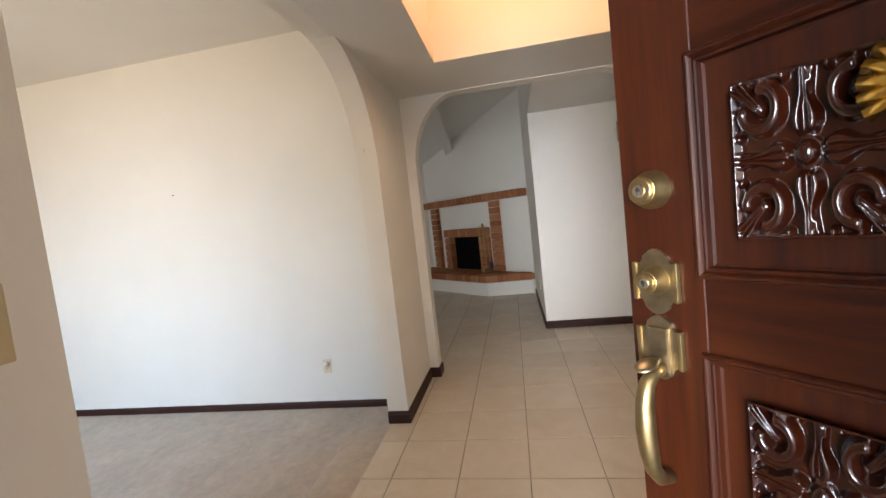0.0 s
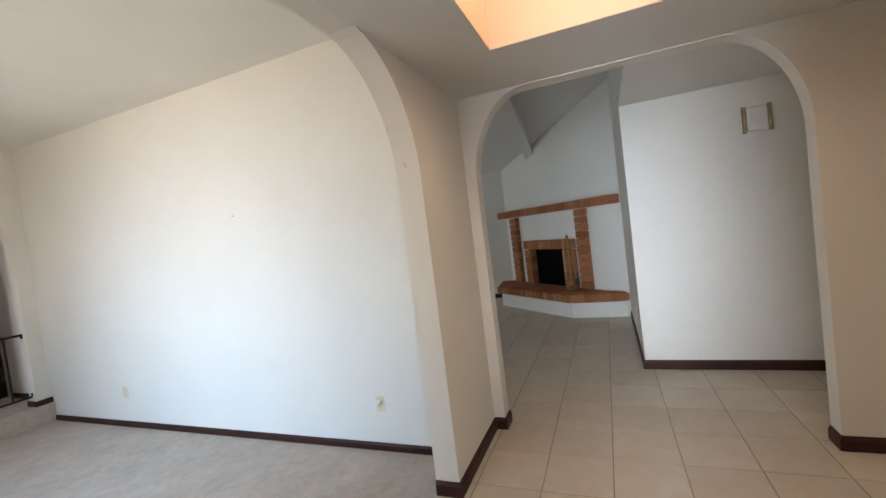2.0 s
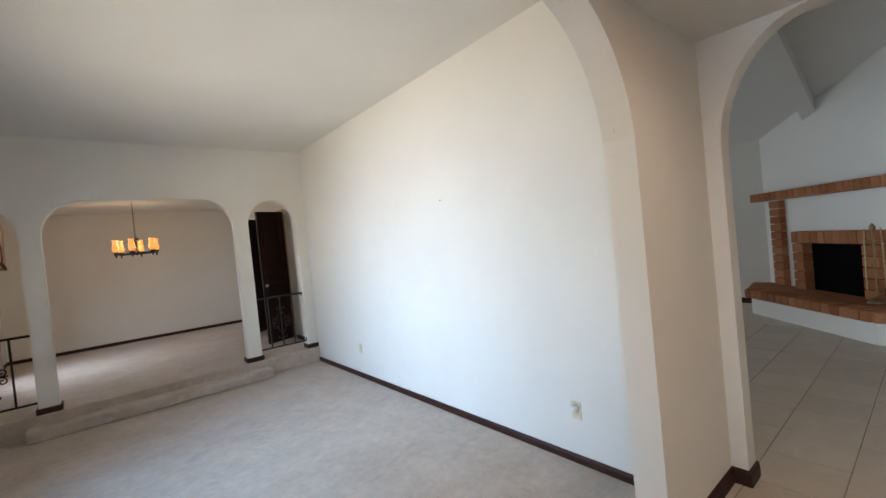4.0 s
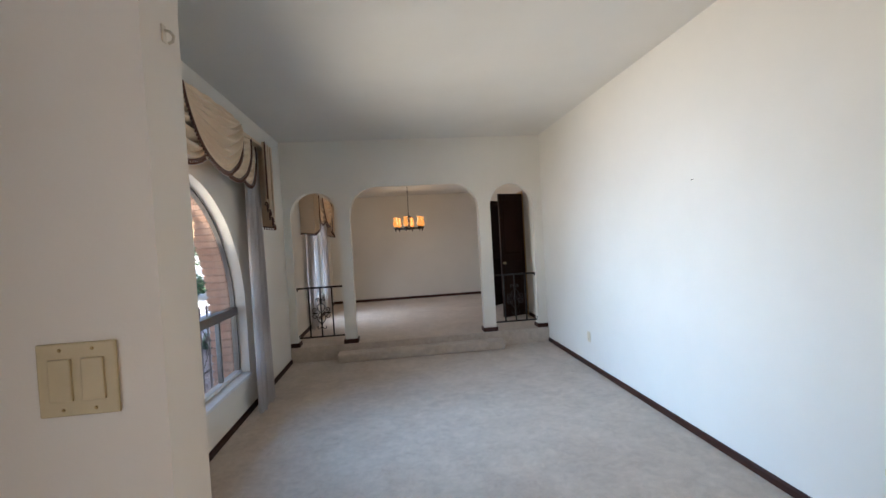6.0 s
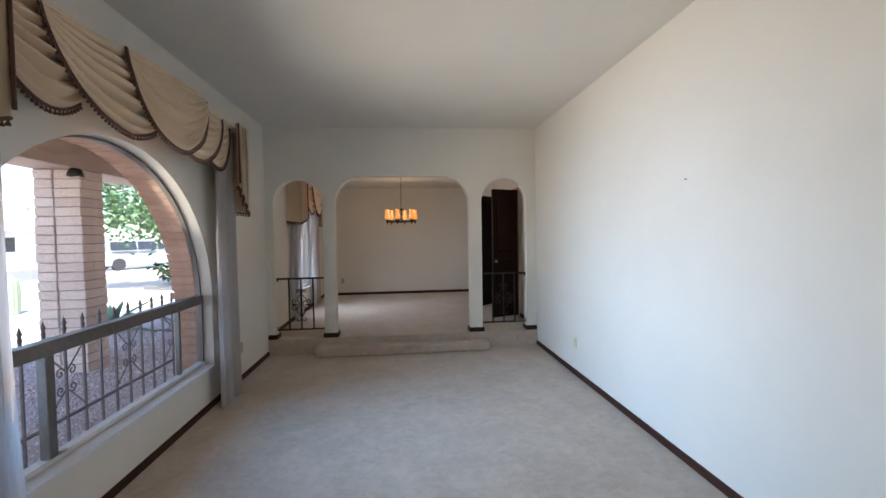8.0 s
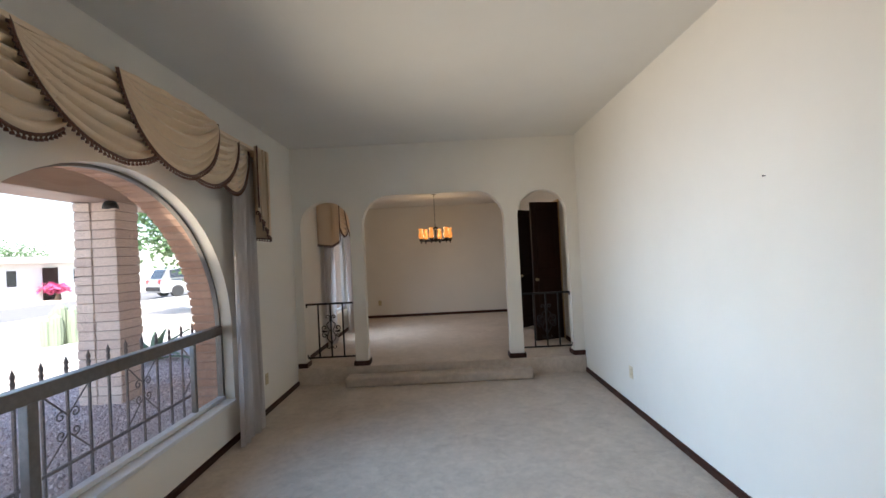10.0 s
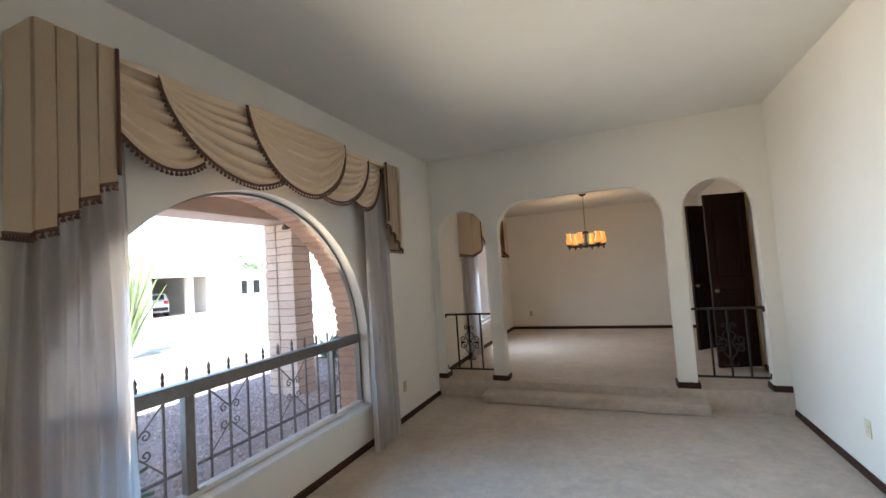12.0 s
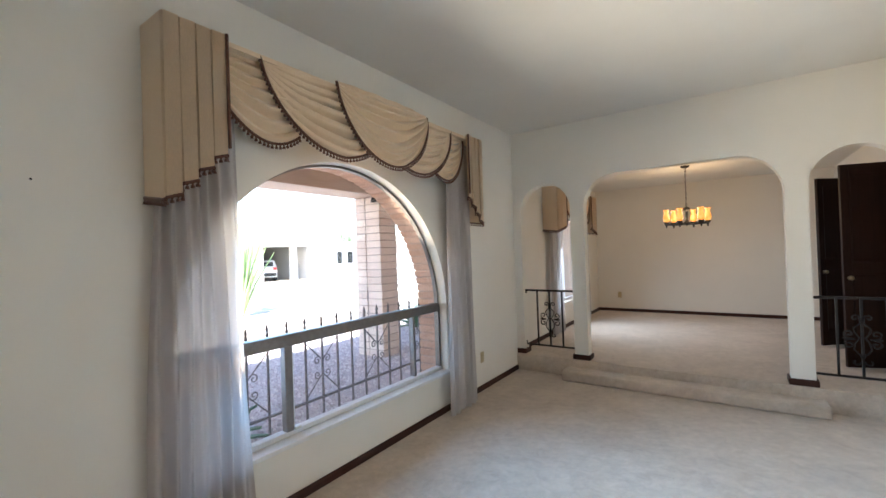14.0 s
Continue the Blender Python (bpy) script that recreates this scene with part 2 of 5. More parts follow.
def sheer_mat():
    n = Nodes("sheer_curtain_cloth")
    out = n.t.nodes["Material Output"]
    weave = n.noise(900, 2)
    n.set(color=n.ramp(weave, [(0.3, (0.53, 0.49, 0.47)), (0.7, (0.63, 0.59, 0.57))]), rough=0.9)
    lets = n.add("ShaderNodeBsdfTranslucent", Color=(0.46, 0.43, 0.43, 1))
    clear = n.add("ShaderNodeBsdfTransparent")
    m1 = n.add("ShaderNodeMixShader", Fac=0.45)
    m2 = n.add("ShaderNodeMixShader", Fac=0.025)
    n.link(n.b.outputs[0], m1.inputs[1])
    n.link(lets.outputs[0], m1.inputs[2])
    n.link(m1.outputs[0], m2.inputs[1])
    n.link(clear.outputs[0], m2.inputs[2])
    n.link(m2.outputs[0], out.inputs["Surface"])
    return n.mat


def cloth_mat(name, col, rough=0.55):
    n = Nodes(name)
    weave = n.noise(320, 3, 0.6, (1, 1, 0.15))
    lo = tuple(c * 0.9 for c in col)
    n.set(color=n.ramp(weave, [(0.3, lo), (0.7, col)]), rough=rough, sheen=0.3, spec=0.3)
    n.bump(weave, 0.12, 0.001)
    return n.mat


def ground_mat(name, a, b, fine, relief=0.6):
    n = Nodes(name)
    n.world_place()
    f = n.noise(fine, 5, 0.7)
    c = n.mix(0.5, n.ramp(f, [(0.35, a), (0.65, b)]), n.ramp(n.noise(0.35, 4), [(0.3, a), (0.7, b)]))
    n.set(color=c, rough=0.95, spec=0.15)
    n.bump(f, relief, 0.02)
    return n.mat


def leaf_mat(name, a, b):
    n = Nodes(name)
    n.set(color=n.ramp(n.island(), [(0, a), (1, b)]), rough=0.55, spec=0.35)
    n.bump(n.noise(30, 3), 0.2, 0.005)
    return n.mat


WALL = paint("cream_wall_paint", (0.76, 0.732, 0.672))
CEIL = paint("white_ceiling_paint", (0.71, 0.695, 0.66), 0.9, 0.3)
# plaster of the skylight well, warm bounced sunlight put into its colour
WELL = paint("warm_bounce_well_plaster", (0.70, 0.53, 0.375))
CARPET = carpet_mat()
TILE = tile_mat()
GROUT = plain("tile_grout", (0.28, 0.24, 0.19), 0.9, 0, 0.15, 60)
BASE = wood("dark_baseboard_wood", (0.022, 0.008, 0.006), (0.058, 0.019, 0.013), (0.05, 0.05, 1), 0.5, 0.0, 60, 0.25, 0.75, 0.25)
DOORWOOD = wood("red_mahogany_door_wood", (0.0085, 0.0011, 0.0003), (0.050, 0.0090, 0.0014), (1, 1, 0.05), 0.42, 0.14, 70, 0.36, 0.64, 0.26)
RAILWOOD = wood("red_mahogany_rail_wood", (0.0085, 0.0011, 0.0003), (0.044, 0.0078, 0.0013), (0.05, 1, 1), 0.34, 0.30, 70, 0.36, 0.64, 0.28)
CARVEDWOOD = wood("dark_varnished_carved_wood", (0.007, 0.001, 0.0005), (0.034, 0.006, 0.0016), (1, 1, 0.05), 0.24, 0.6, 70, 0.36, 0.66, 0.4)
DARKDOOR = wood("dark_stained_door_wood", (0.011, 0.0045, 0.003), (0.030, 0.0105, 0.0065), (1, 1, 0.05), 0.55, 0.0, 50, 0.25, 0.75, 0.15)
PALEWOOD = wood("pale_door_edge_wood", (0.35, 0.22, 0.09), (0.5, 0.34, 0.16), (1, 1, 0.05), 0.5)
BRASS = plain("aged_brass", (0.34, 0.25, 0.12), 0.40, 1.0, 0.25, 30)
BRONZE = plain("antique_bronze", (0.33, 0.26, 0.16), 0.36, 1.0, 0.3, 35)
GOLD = plain("bright_brass", (0.75, 0.5, 0.12), 0.25, 1.0, 0.1, 30)
STEEL = plain("worn_steel", (0.6, 0.57, 0.5), 0.3, 1.0, 0.15, 40)
BLACKIRON = plain("black_wrought_iron", (0.018, 0.016, 0.016), 0.5, 0.4, 0.25, 50, 0.3)
# brown fence iron, lightened: the glare from outside is put into its colour
BROWNIRON = plain("glare_lightened_brown_iron", (0.16, 0.135, 0.13), 0.5, 0.3, 0.25, 50, 0.3)
ALUM = plain("grey_aluminium_frame", (0.22, 0.205, 0.195), 0.45, 0.7, 0.1, 30)
WHITEALU = plain("white_window_frame", (0.72, 0.73, 0.74), 0.5, 0.0, 0.05, 20)
GLASS = glass_mat()
SHEER = sheer_mat()
VALANCE = cloth_mat("cream_valance_cloth", (0.78, 0.61, 0.425))
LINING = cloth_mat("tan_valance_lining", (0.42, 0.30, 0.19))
FRINGE = cloth_mat("brown_tassel_fringe", (0.11, 0.045, 0.028), 0.8)
IVORY = plain("ivory_plastic", (0.66, 0.58, 0.42), 0.4, 0, 0.05, 20)
ALMOND = plain("almond_switch_plastic", (0.50, 0.42, 0.25), 0.4, 0, 0.05, 20)
WHITEPLASTIC = plain("white_plastic", (0.75, 0.73, 0.68), 0.45, 0, 0.04, 20)
BLACKSLOT = plain("dark_slot", (0.02, 0.018, 0.015), 0.7)
BRICK = brick_mat("orange_clay_brick", (0.30, 0.115, 0.05), (0.44, 0.20, 0.095))
SLUMP = brick_mat("pink_slump_block", (0.66, 0.55, 0.49), (0.76, 0.66, 0.59))
REDBRICK = brick_mat("red_porch_brick", (0.54, 0.345, 0.26), (0.63, 0.425, 0.335))
PINKMORTAR = plain("pink_brick_mortar", (0.44, 0.32, 0.26), 0.95, 0, 0.15, 60, 0.5)
MORTAR = plain("grey_mortar", (0.34, 0.28, 0.24), 0.95, 0, 0.15, 60, 0.5)
# near-black without gloss: the shade inside the fire opening as a colour
FIREBOX_SHADE = plain("firebox_shade_black", (0.006, 0.005, 0.005), 1.0, 0, 0.3, 12, 0, spec=0.0)

# ---------------------------------------------------------------- large structure
W, L, H = 3.64, 5.168, 3.0          # living room: width, length, height
ZE, ZD, ZC = 0.222, 0.205, 2.37      # entry floor, dining floor, entry ceiling
Y0, Y1 = 0.067, 0.195                # wall with the entry arch
X2 = 3.75                            # far face of the wall with the hall arch

# carpets
bm = boxed(-0.02, 0.179, -0.12, W + 0.02, L, 0.0)
solid("floor", bm, CARPET, "beige cut-pile carpet of the sunken living room", "floor", "structure")
bm = bmesh.new()
box(bm, -0.02, L - 0.03, -0.12, W + 0.02, 9.24, ZD, 0.012, 2)
solid("floor_dining", bm, CARPET, "beige carpet of the raised dining room", "floor", "structure")


def soft_step(x0, y0, x1, y1, z, label):
    bm = boxed(x0, y0, 0, x1, y1, z, 0.025, 3)
    return solid("carpet_step", bm, CARPET, label, "step", "structure", smooth=True)


soft_step(0.64, 4.93, 2.932, L - 0.028, 0.115, "carpeted step below the dining room arch")
soft_step(1.1, 0.18, 3.0, 0.51, 0.115, "carpeted step down from the tiled entry")

# entry and hall slab under the tiles
bm = boxed(0.1, -2.6, -0.12, 9.6, Y0 + 0.11, ZE - 0.003)
box(bm, X2 - 0.05, Y0 + 0.11, -0.12, 9.6, 4.7, ZE - 0.003)
floor_entry = solid("floor_entry", bm, GROUT, "cream square tiles with thin dark grout joints", "floor", "structure")

# wall with the wide entry arch
XJ = 1.10                            # jamb beside the light switch
h1r, s1 = round_top(XJ, 2.93, 1.80, ZC + 0.004, 0.5)
h1l, _ = round_top(XJ, 2.93, 2.02, ZC + 0.004, 0.45)
bm = arch_wall(bmesh.new(), -0.1, W, 0.0, H + 0.1, Y0, Y1, "y", [(XJ, 2.93, 0.0, lambda u: h1l(u) if u < 2 else h1r(u), s1)])
solid("wall_entry_arch", bm, WALL, "cream painted wall with a wide round-cornered arch", "wall", "structure")
# wall with the hall arch
h2, s2 = round_top(-1.72, -0.004, 1.85, ZC - 0.005, 0.36)
bm = arch_wall(bmesh.new(), -2.6, 0.18, 0.0, H + 0.1, W, X2, "x", [(-1.72, -0.004, 0.0, h2, s2)])
solid("wall_hall_arch", bm, WALL, "cream painted wall with an arch into the hall", "wall", "structure")
# long living room wall, dining side wall
solid("wall_long", boxed(W, 0.18, -0.1, W + 0.11, L + 0.15, H + 0.1), WALL, "long bare cream painted wall", "wall", "structure")
# colonnade
h3, s3 = round_top(0.10, 0.73, 2.0, 2.31)
h4, s4 = round_top(0.889, 2.70, 1.98, 2.35, 0.36)
h5, s5 = round_top(2.871, 3.504, 2.0, 2.325)
bm = arch_wall(bmesh.new(), -0.1, W, ZD + 0.003, H + 0.1, L, L + 0.13, "y",
               [(0.10, 0.73, ZD + 0.003, h3, s3), (0.889, 2.70, ZD + 0.003, h4, s4), (2.871, 3.504, ZD + 0.003, h5, s5)])
solid("wall_colonnade", bm, WALL, "cream wall with one wide and two narrow arches", "wall", "structure")
# window wall: living room part with the half-round window, dining part with a plain one
WY, WZ, WR = 2.38, 0.99, 1.2
h6, s6 = round_top(WY - WR, WY + WR, WZ, WZ + WR)
bm = arch_wall(bmesh.new(), Y1, 9.3, -0.1, H + 0.1, -0.14, 0.0, "x",
               [(WY - WR, WY + WR, 0.375, h6, s6), (6.55, 8.0, 0.62, lambda u: 2.05, [])])
solid("wall_window", bm, WALL, "cream painted outer wall with an arched window", "wall", "structure")
# dining room
solid("wall_dining_back", boxed(-0.24, 9.22, 0, 6.4, 9.36, H + 0.1), WALL, "cream dining room back wall", "wall", "structure")
bm = arch_wall(bmesh.new(), L + 0.15, 9.22, 0, H + 0.1, 3.68, 3.80, "x", [(6.18, 7.52, ZD, (lambda u: 2.29), [])])
solid("wall_dining_side", bm, WALL, "cream dining room side wall with a double doorway", "wall", "structure")
solid("wall_closet", boxed(4.7, L + 0.15, 0, 4.8, 9.22, H), WALL, "plain wall behind the dining room doorway", "wall", "structure")
solid("floor_closet", boxed(3.66, L + 0.15, -0.1, 4.7, 9.22, ZD - 0.004), CARPET, "beige carpet behind the double doorway", "floor", "structure")
solid("ceiling_dining", boxed(-0.24, L + 0.13, 2.66, 6.4, 9.36, 2.8), CEIL, "white dining room ceiling", "ceiling", "structure")
solid("ceiling", boxed(-0.24, 0.18, H, W + 0.11, L, H + 0.12), CEIL, "white living room ceiling", "ceiling", "structure")
# entry: front wall with the doorway, end wall, ceiling with the skylight well
hd, sd = (lambda u: ZE + 2.06), []
bm = arch_wall(bmesh.new(), -2.6, Y0 + 0.02, 0.0, H + 0.1, 0.44, 0.62, "x", [(-1.45, -0.50, ZE, hd, sd)])
solid("wall_front", bm, WALL, "cream painted front wall with the doorway", "wall", "structure")
solid("wall_entry_end", boxed(0.44, -2.72, 0, 9.6, -2.6, H + 0.1), WALL, "cream entry end wall", "wall", "structure")
KX0, KX1, KY0, KY1 = 1.75, 3.05, -1.62, -0.31
bm = bmesh.new()
box(bm, 0.62, -2.6, ZC, KX0, Y0 + 0.02, ZC + 0.12)
box(bm, KX1, -2.6, ZC, W, Y0 + 0.02, ZC + 0.12)
box(bm, KX0, -2.6, ZC, KX1, KY0, ZC + 0.12)
box(bm, KX0, KY1, ZC, KX1, Y0 + 0.02, ZC + 0.12)
solid("ceiling_entry", bm, CEIL, "white entry ceiling with a skylight opening", "ceiling", "structure")
# skylight well walls; their orange tint stands for bounced sunlight
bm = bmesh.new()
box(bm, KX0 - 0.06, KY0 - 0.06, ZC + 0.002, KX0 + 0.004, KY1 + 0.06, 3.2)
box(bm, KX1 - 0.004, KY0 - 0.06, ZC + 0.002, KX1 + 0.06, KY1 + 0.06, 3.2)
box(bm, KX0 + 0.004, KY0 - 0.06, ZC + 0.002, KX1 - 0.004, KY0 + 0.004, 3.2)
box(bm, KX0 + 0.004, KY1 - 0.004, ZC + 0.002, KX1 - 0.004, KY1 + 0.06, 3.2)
solid("trim_skylight_well", bm, WELL, "plaster walls of the skylight well, warm bounced light in their colour", "skylight", "structure")
n = Nodes("skylight_acrylic")
out = n.t.nodes["Material Output"]
n.set(color=(0.8, 0.7, 0.58), rough=0.4)
lets = n.add("ShaderNodeBsdfTranslucent", Color=(0.8, 0.66, 0.5, 1))
half = n.add("ShaderNodeMixShader", Fac=0.35)
n.link(n.b.outputs[0], half.inputs[1])
n.link(lets.outputs[0], half.inputs[2])
n.link(half.outputs[0], out.inputs["Surface"])
solid("window_skylight", boxed(KX0 - 0.06, KY0 - 0.06, 3.2, KX1 + 0.06, KY1 + 0.06, 3.215), n.mat, "translucent acrylic skylight panel above the entry", "skylight", "structure")
# hall
HX, HY = 4.77, -0.92
solid("ceiling_hall", boxed(X2, -2.6, ZC, 9.6, HY, ZC + 0.12), CEIL, "white low hall ceiling", "ceiling", "structure")
solid("wall_hall", boxed(HX, -2.6, ZE - 0.05, 9.6, HY, ZC), WALL, "white projecting hall wall corner", "wall", "structure")
# family room shell: the ceiling falls towards the far wall
FX = 8.4


def vault(x):
    return 2.49 + 0.351 * (FX - x)


solid("wall_family_far", boxed(FX, HY, 0, FX + 0.12, 4.7, 4.6), WALL, "white family room wall", "wall", "structure")
solid("wall_family_side", boxed(X2, 4.6, 0, FX + 0.12, 4.72, 4.6), WALL, "white family room side wall", "wall", "structure")
solid("wall_family_near", boxed(X2 + 0.005, Y1, 0, X2 + 0.1, 4.6, 4.6), WALL, "white family room near wall", "wall", "structure")
solid("wall_family_over_arch", boxed(X2 + 0.005, HY, ZC + 0.02, X2 + 0.1, Y1, 4.6), WALL, "white wall above the hall arch", "wall", "structure")
solid("wall_family_gable", boxed(X2, HY - 0.1, ZC + 0.12, FX + 0.12, HY, 4.6), WALL, "white wall above the hall ceiling", "wall", "structure")
bm = prism(bmesh.new(), [(X2, vault(X2)), (FX, vault(FX)), (FX, vault(FX) + 0.12), (X2, vault(X2) + 0.12)], HY - 0.1, 4.72, "y")
solid("ceiling_family", bm, CEIL, "white sloping family room ceiling", "ceiling", "structure")
bm = prism(bmesh.new(), [(X2 + 0.1, vault(X2 + 0.1) - 0.15), (FX - 0.002, vault(FX) - 0.15), (FX - 0.002, vault(FX) - 0.002), (X2 + 0.1, vault(X2 + 0.1) - 0.002)], 0.22, 0.36, "y")
solid("trim_ceiling_beam", bm, CEIL, "white painted ceiling beam on the slope", "beam", "structure")
# diagonal chimney wall across the corner
RD = 0.70710678


def corner(a, d):
    """A place along the diagonal chimney wall: a along it, d behind its reference line."""
    return ((a + d) * RD, (a - d) * RD)


p = [corner(3.98, 5.3), corner(6.58, 5.3), (FX - 0.004, -0.92 + 0.004)]
bm = prism(bmesh.new(), p, ZE - 0.02, 3.3, "z")
solid("wall_chimney", bm, WALL, "white diagonal chimney wall across the corner", "wall", "structure")

# ---------------------------------------------------------------- baseboards and trim


def base_strip(name, x0, y0, x1, y1, z, high, thick, side, label):
    """A baseboard from one floor point to the other; side (+1 or -1) is the side of the line on which it stands proud."""
    d = Vector((x1 - x0, y1 - y0, 0))
    n = Vector((-d.y, d.x, 0)).normalized() * side
    bm = bmesh.new()
    prof = [(0, 0), (thick, 0), (thick, high * 0.72), (thick * 0.55, high * 0.9), (thick * 0.4, high), (0, high)]
    lo = [bm.verts.new((x0 + n.x * u, y0 + n.y * u, z + v)) for u, v in prof]
    hi = [bm.verts.new((x1 + n.x * u, y1 + n.y * u, z + v)) for u, v in prof]
    bm.faces.new(lo)
    bm.faces.new(hi[::-1])
    for i in range(len(prof)):
        j = (i + 1) % len(prof)
        bm.faces.new((lo[i], lo[j], hi[j], hi[i]))
    bmesh.ops.recalc_face_normals(bm, faces=bm.faces)
    return solid(name, bm, BASE, label, "baseboard", "structure")


LB = "dark brown wooden baseboard along the wall foot"
base_strip("baseboard", W, Y1, W, L - 0.03, 0.0, 0.057, 0.014, 1, LB)
base_strip("baseboard", 0, Y1, 0, L - 0.03, 0.0, 0.057, 0.014, -1, LB)
base_strip("baseboard", 0, 9.22, 3.68, 9.22, ZD, 0.057, 0.014, -1, LB)
base_strip("baseboard", 0, L + 0.13, 0, 9.22, ZD, 0.057, 0.014, -1, LB)
base_strip("baseboard", 3.68, L + 0.13, 3.68, 6.1, ZD, 0.057, 0.014, 1, LB)
base_strip("baseboard", 2.93, Y0, W, Y0, ZE, 0.075, 0.014, -1, LB)
base_strip("baseboard", 2.93, Y0 - 0.014, 2.93, Y1, ZE, 0.075, 0.014, 1, LB)
base_strip("baseboard", 0.62, Y0, XJ, Y0, ZE, 0.075, 0.014, -1, LB)
base_strip("baseboard", W, -0.004, W, Y0, ZE, 0.075, 0.014, 1, LB)
base_strip("baseboard", W - 0.014, -0.004, X2 + 0.014, -0.004, ZE, 0.075, 0.014, -1, LB)
base_strip("baseboard", W, -2.6, W, -1.72, ZE, 0.075, 0.014, 1, LB)
base_strip("baseboard", W - 0.014, -1.72, X2, -1.72, ZE, 0.075, 0.014, 1, LB)
base_strip("baseboard", HX, -2.6, HX, HY + 0.014, ZE, 0.075, 0.014, 1, LB)
base_strip("baseboard", HX, HY, 6.6, HY, ZE, 0.075, 0.014, 1, LB)
base_strip("baseboard", FX, 1.0, FX, 4.6, ZE, 0.075, 0.014, 1, LB)


def post_shoe(x0, x1):
    """Dark wooden trim wrapped round the foot of a colonnade post."""
    bm = bmesh.new()
    box(bm, x0 - 0.02, L - 0.022, ZD + 0.001, x1 + 0.02, L - 0.001, ZD + 0.06, 0.004)
    if x0 > 0.02:
        box(bm, x0 - 0.02, L - 0.001, ZD + 0.001, x0 - 0.001, L + 0.15, ZD + 0.06, 0.004)
    if x1 < W - 0.02:
        box(bm, x1 + 0.001, L - 0.001, ZD + 0.001, x1 + 0.02, L + 0.15, ZD + 0.06, 0.004)
    solid("trim_post_shoe", bm, BASE, "dark brown wooden trim round the post foot", "trim", "structure")


post_shoe(0.021, 0.10)
post_shoe(0.73, 0.889)
post_shoe(2.70, 2.871)
post_shoe(3.504, 3.619)

# ---------------------------------------------------------------- front door, standing open


def carved_panel(w, h):
    """Deep relief: a boss, split petals along both axes, and in each quarter a thick C-scroll with ribs that run into the corner."""
    nx, nz = 112, 144
    bm = bmesh.new()

    def hump(d, wide):
        return math.sqrt(max(0.0, 1 - (d / wide) ** 2))

    def relief(u, v):
        p, q = abs(u) * 2, abs(v) * 2                # 0 in the middle, 1 at the border
        e = 0.0
        r0 = math.hypot(p, q)
        if r0 < 0.15:
            e = 0.35 + 0.6 * hump(r0, 0.15)
        elif r0 < 0.19:
            e = 0.3
        # split petals, broad beside the boss and drawn out to the border
        for s, c in ((p, q), (q, p)):
            if 0.19 < c < 0.97 and s < c:
                wide = 0.055 + 0.13 * math.exp(-((c - 0.38) / 0.2) ** 2)
                f = abs(s - wide * 0.55) / (wide * 0.5)
                if f < 1:
                    e = max(e, (0.25 + 0.6 * (1 - f * f)) * min(1, (c - 0.19) / 0.08))
                if s < 0.016:
                    e = max(e, 0.5)
                if c > 0.6:
                    e = max(e, 0.55 * math.exp(-((s - 0.02 - 0.13 * (c - 0.45)) / 0.018) ** 2))
        # thick scroll, open towards the corner
        dx, dy = p - 0.60, q - 0.60
        r = math.hypot(dx, dy)
        th = (math.atan2(dy, dx) - math.pi / 4 + math.pi) % (2 * math.pi) - math.pi
        d = abs(r - 0.245)
        if abs(th) > 0.95:
            if d < 0.105:
                e = max(e, 0.30 + 0.7 * hump(d, 0.105) - (0.14 if 0.075 < d < 0.09 else 0))
        else:
            for tip in (-0.95, 0.95):
                ax, ay = 0.60 + 0.245 * math.cos(math.pi / 4 + tip), 0.60 + 0.245 * math.sin(math.pi / 4 + tip)
                dd = math.hypot(p - ax, q - ay)
                if dd < 0.115:
                    e = max(e, 0.30 + 0.72 * hump(dd, 0.115))
        # inner curl
        if r < 0.085:
            e = max(e, 0.35 + 0.35 * hump(r, 0.085))
        # three ribs into the corner
        t, s = (p + q) / 2, (p - q)
        for off in (-0.13, 0.0, 0.13):
            g = abs(s - off * (0.4 + 1.2 * (t - 0.6))) / 0.05
            if g < 1 and 0.60 < t < 0.96:
                e = max(e, 0.35 + 0.5 * (1 - g * g))
        # small blocks and buds beside the border
        for bx, by in ((0.93, 0.60), (0.60, 0.93), (0.93, 0.28), (0.28, 0.93)):
            dd = math.hypot(p - bx, q - by)
            if dd < 0.06:
                e = max(e, 0.2 + 0.5 * hump(dd, 0.06))
        if max(p, q) > 0.965:
            e = max(e, 0.8)
        return e
    us = [i / nx - 0.5 for i in range(nx + 1)]
    vs = [[bm.verts.new((u * w, -0.013 + 0.021 * relief(u, v), v * h)) for u in us] for v in [j / nz - 0.5 for j in range(nz + 1)]]
    for j in range(nz):
        for i in range(nx):
            bm.faces.new((vs[j][i], vs[j][i + 1], vs[j + 1][i + 1], vs[j + 1][i]))
    bmesh.ops.recalc_face_normals(bm, faces=bm.faces)
    if sum(f.normal.y for f in bm.faces) < 0:
        bmesh.ops.reverse_faces(bm, faces=bm.faces)
    return bm


def moulding(x0, z0, x1, z1, prof):
    """A mitred frame moulding: prof holds (inset, height above the face) pairs."""
    bm = bmesh.new()
    rings = []
    for ins, up in prof:
        rings.append([bm.verts.new(p) for p in ((x0 + ins, up, z0 + ins), (x1 - ins, up, z0 + ins), (x1 - ins, up, z1 - ins), (x0 + ins, up, z1 - ins))])
    for a, b in zip(rings, rings[1:]):
        for k in range(4):
            j = (k + 1) % 4
            bm.faces.new((a[k], a[j], b[j], b[k]))
    bmesh.ops.recalc_face_normals(bm, faces=bm.faces)
    if sum(f.normal.y for f in bm.faces) < 0:
        bmesh.ops.reverse_faces(bm, faces=bm.faces)
    return bm


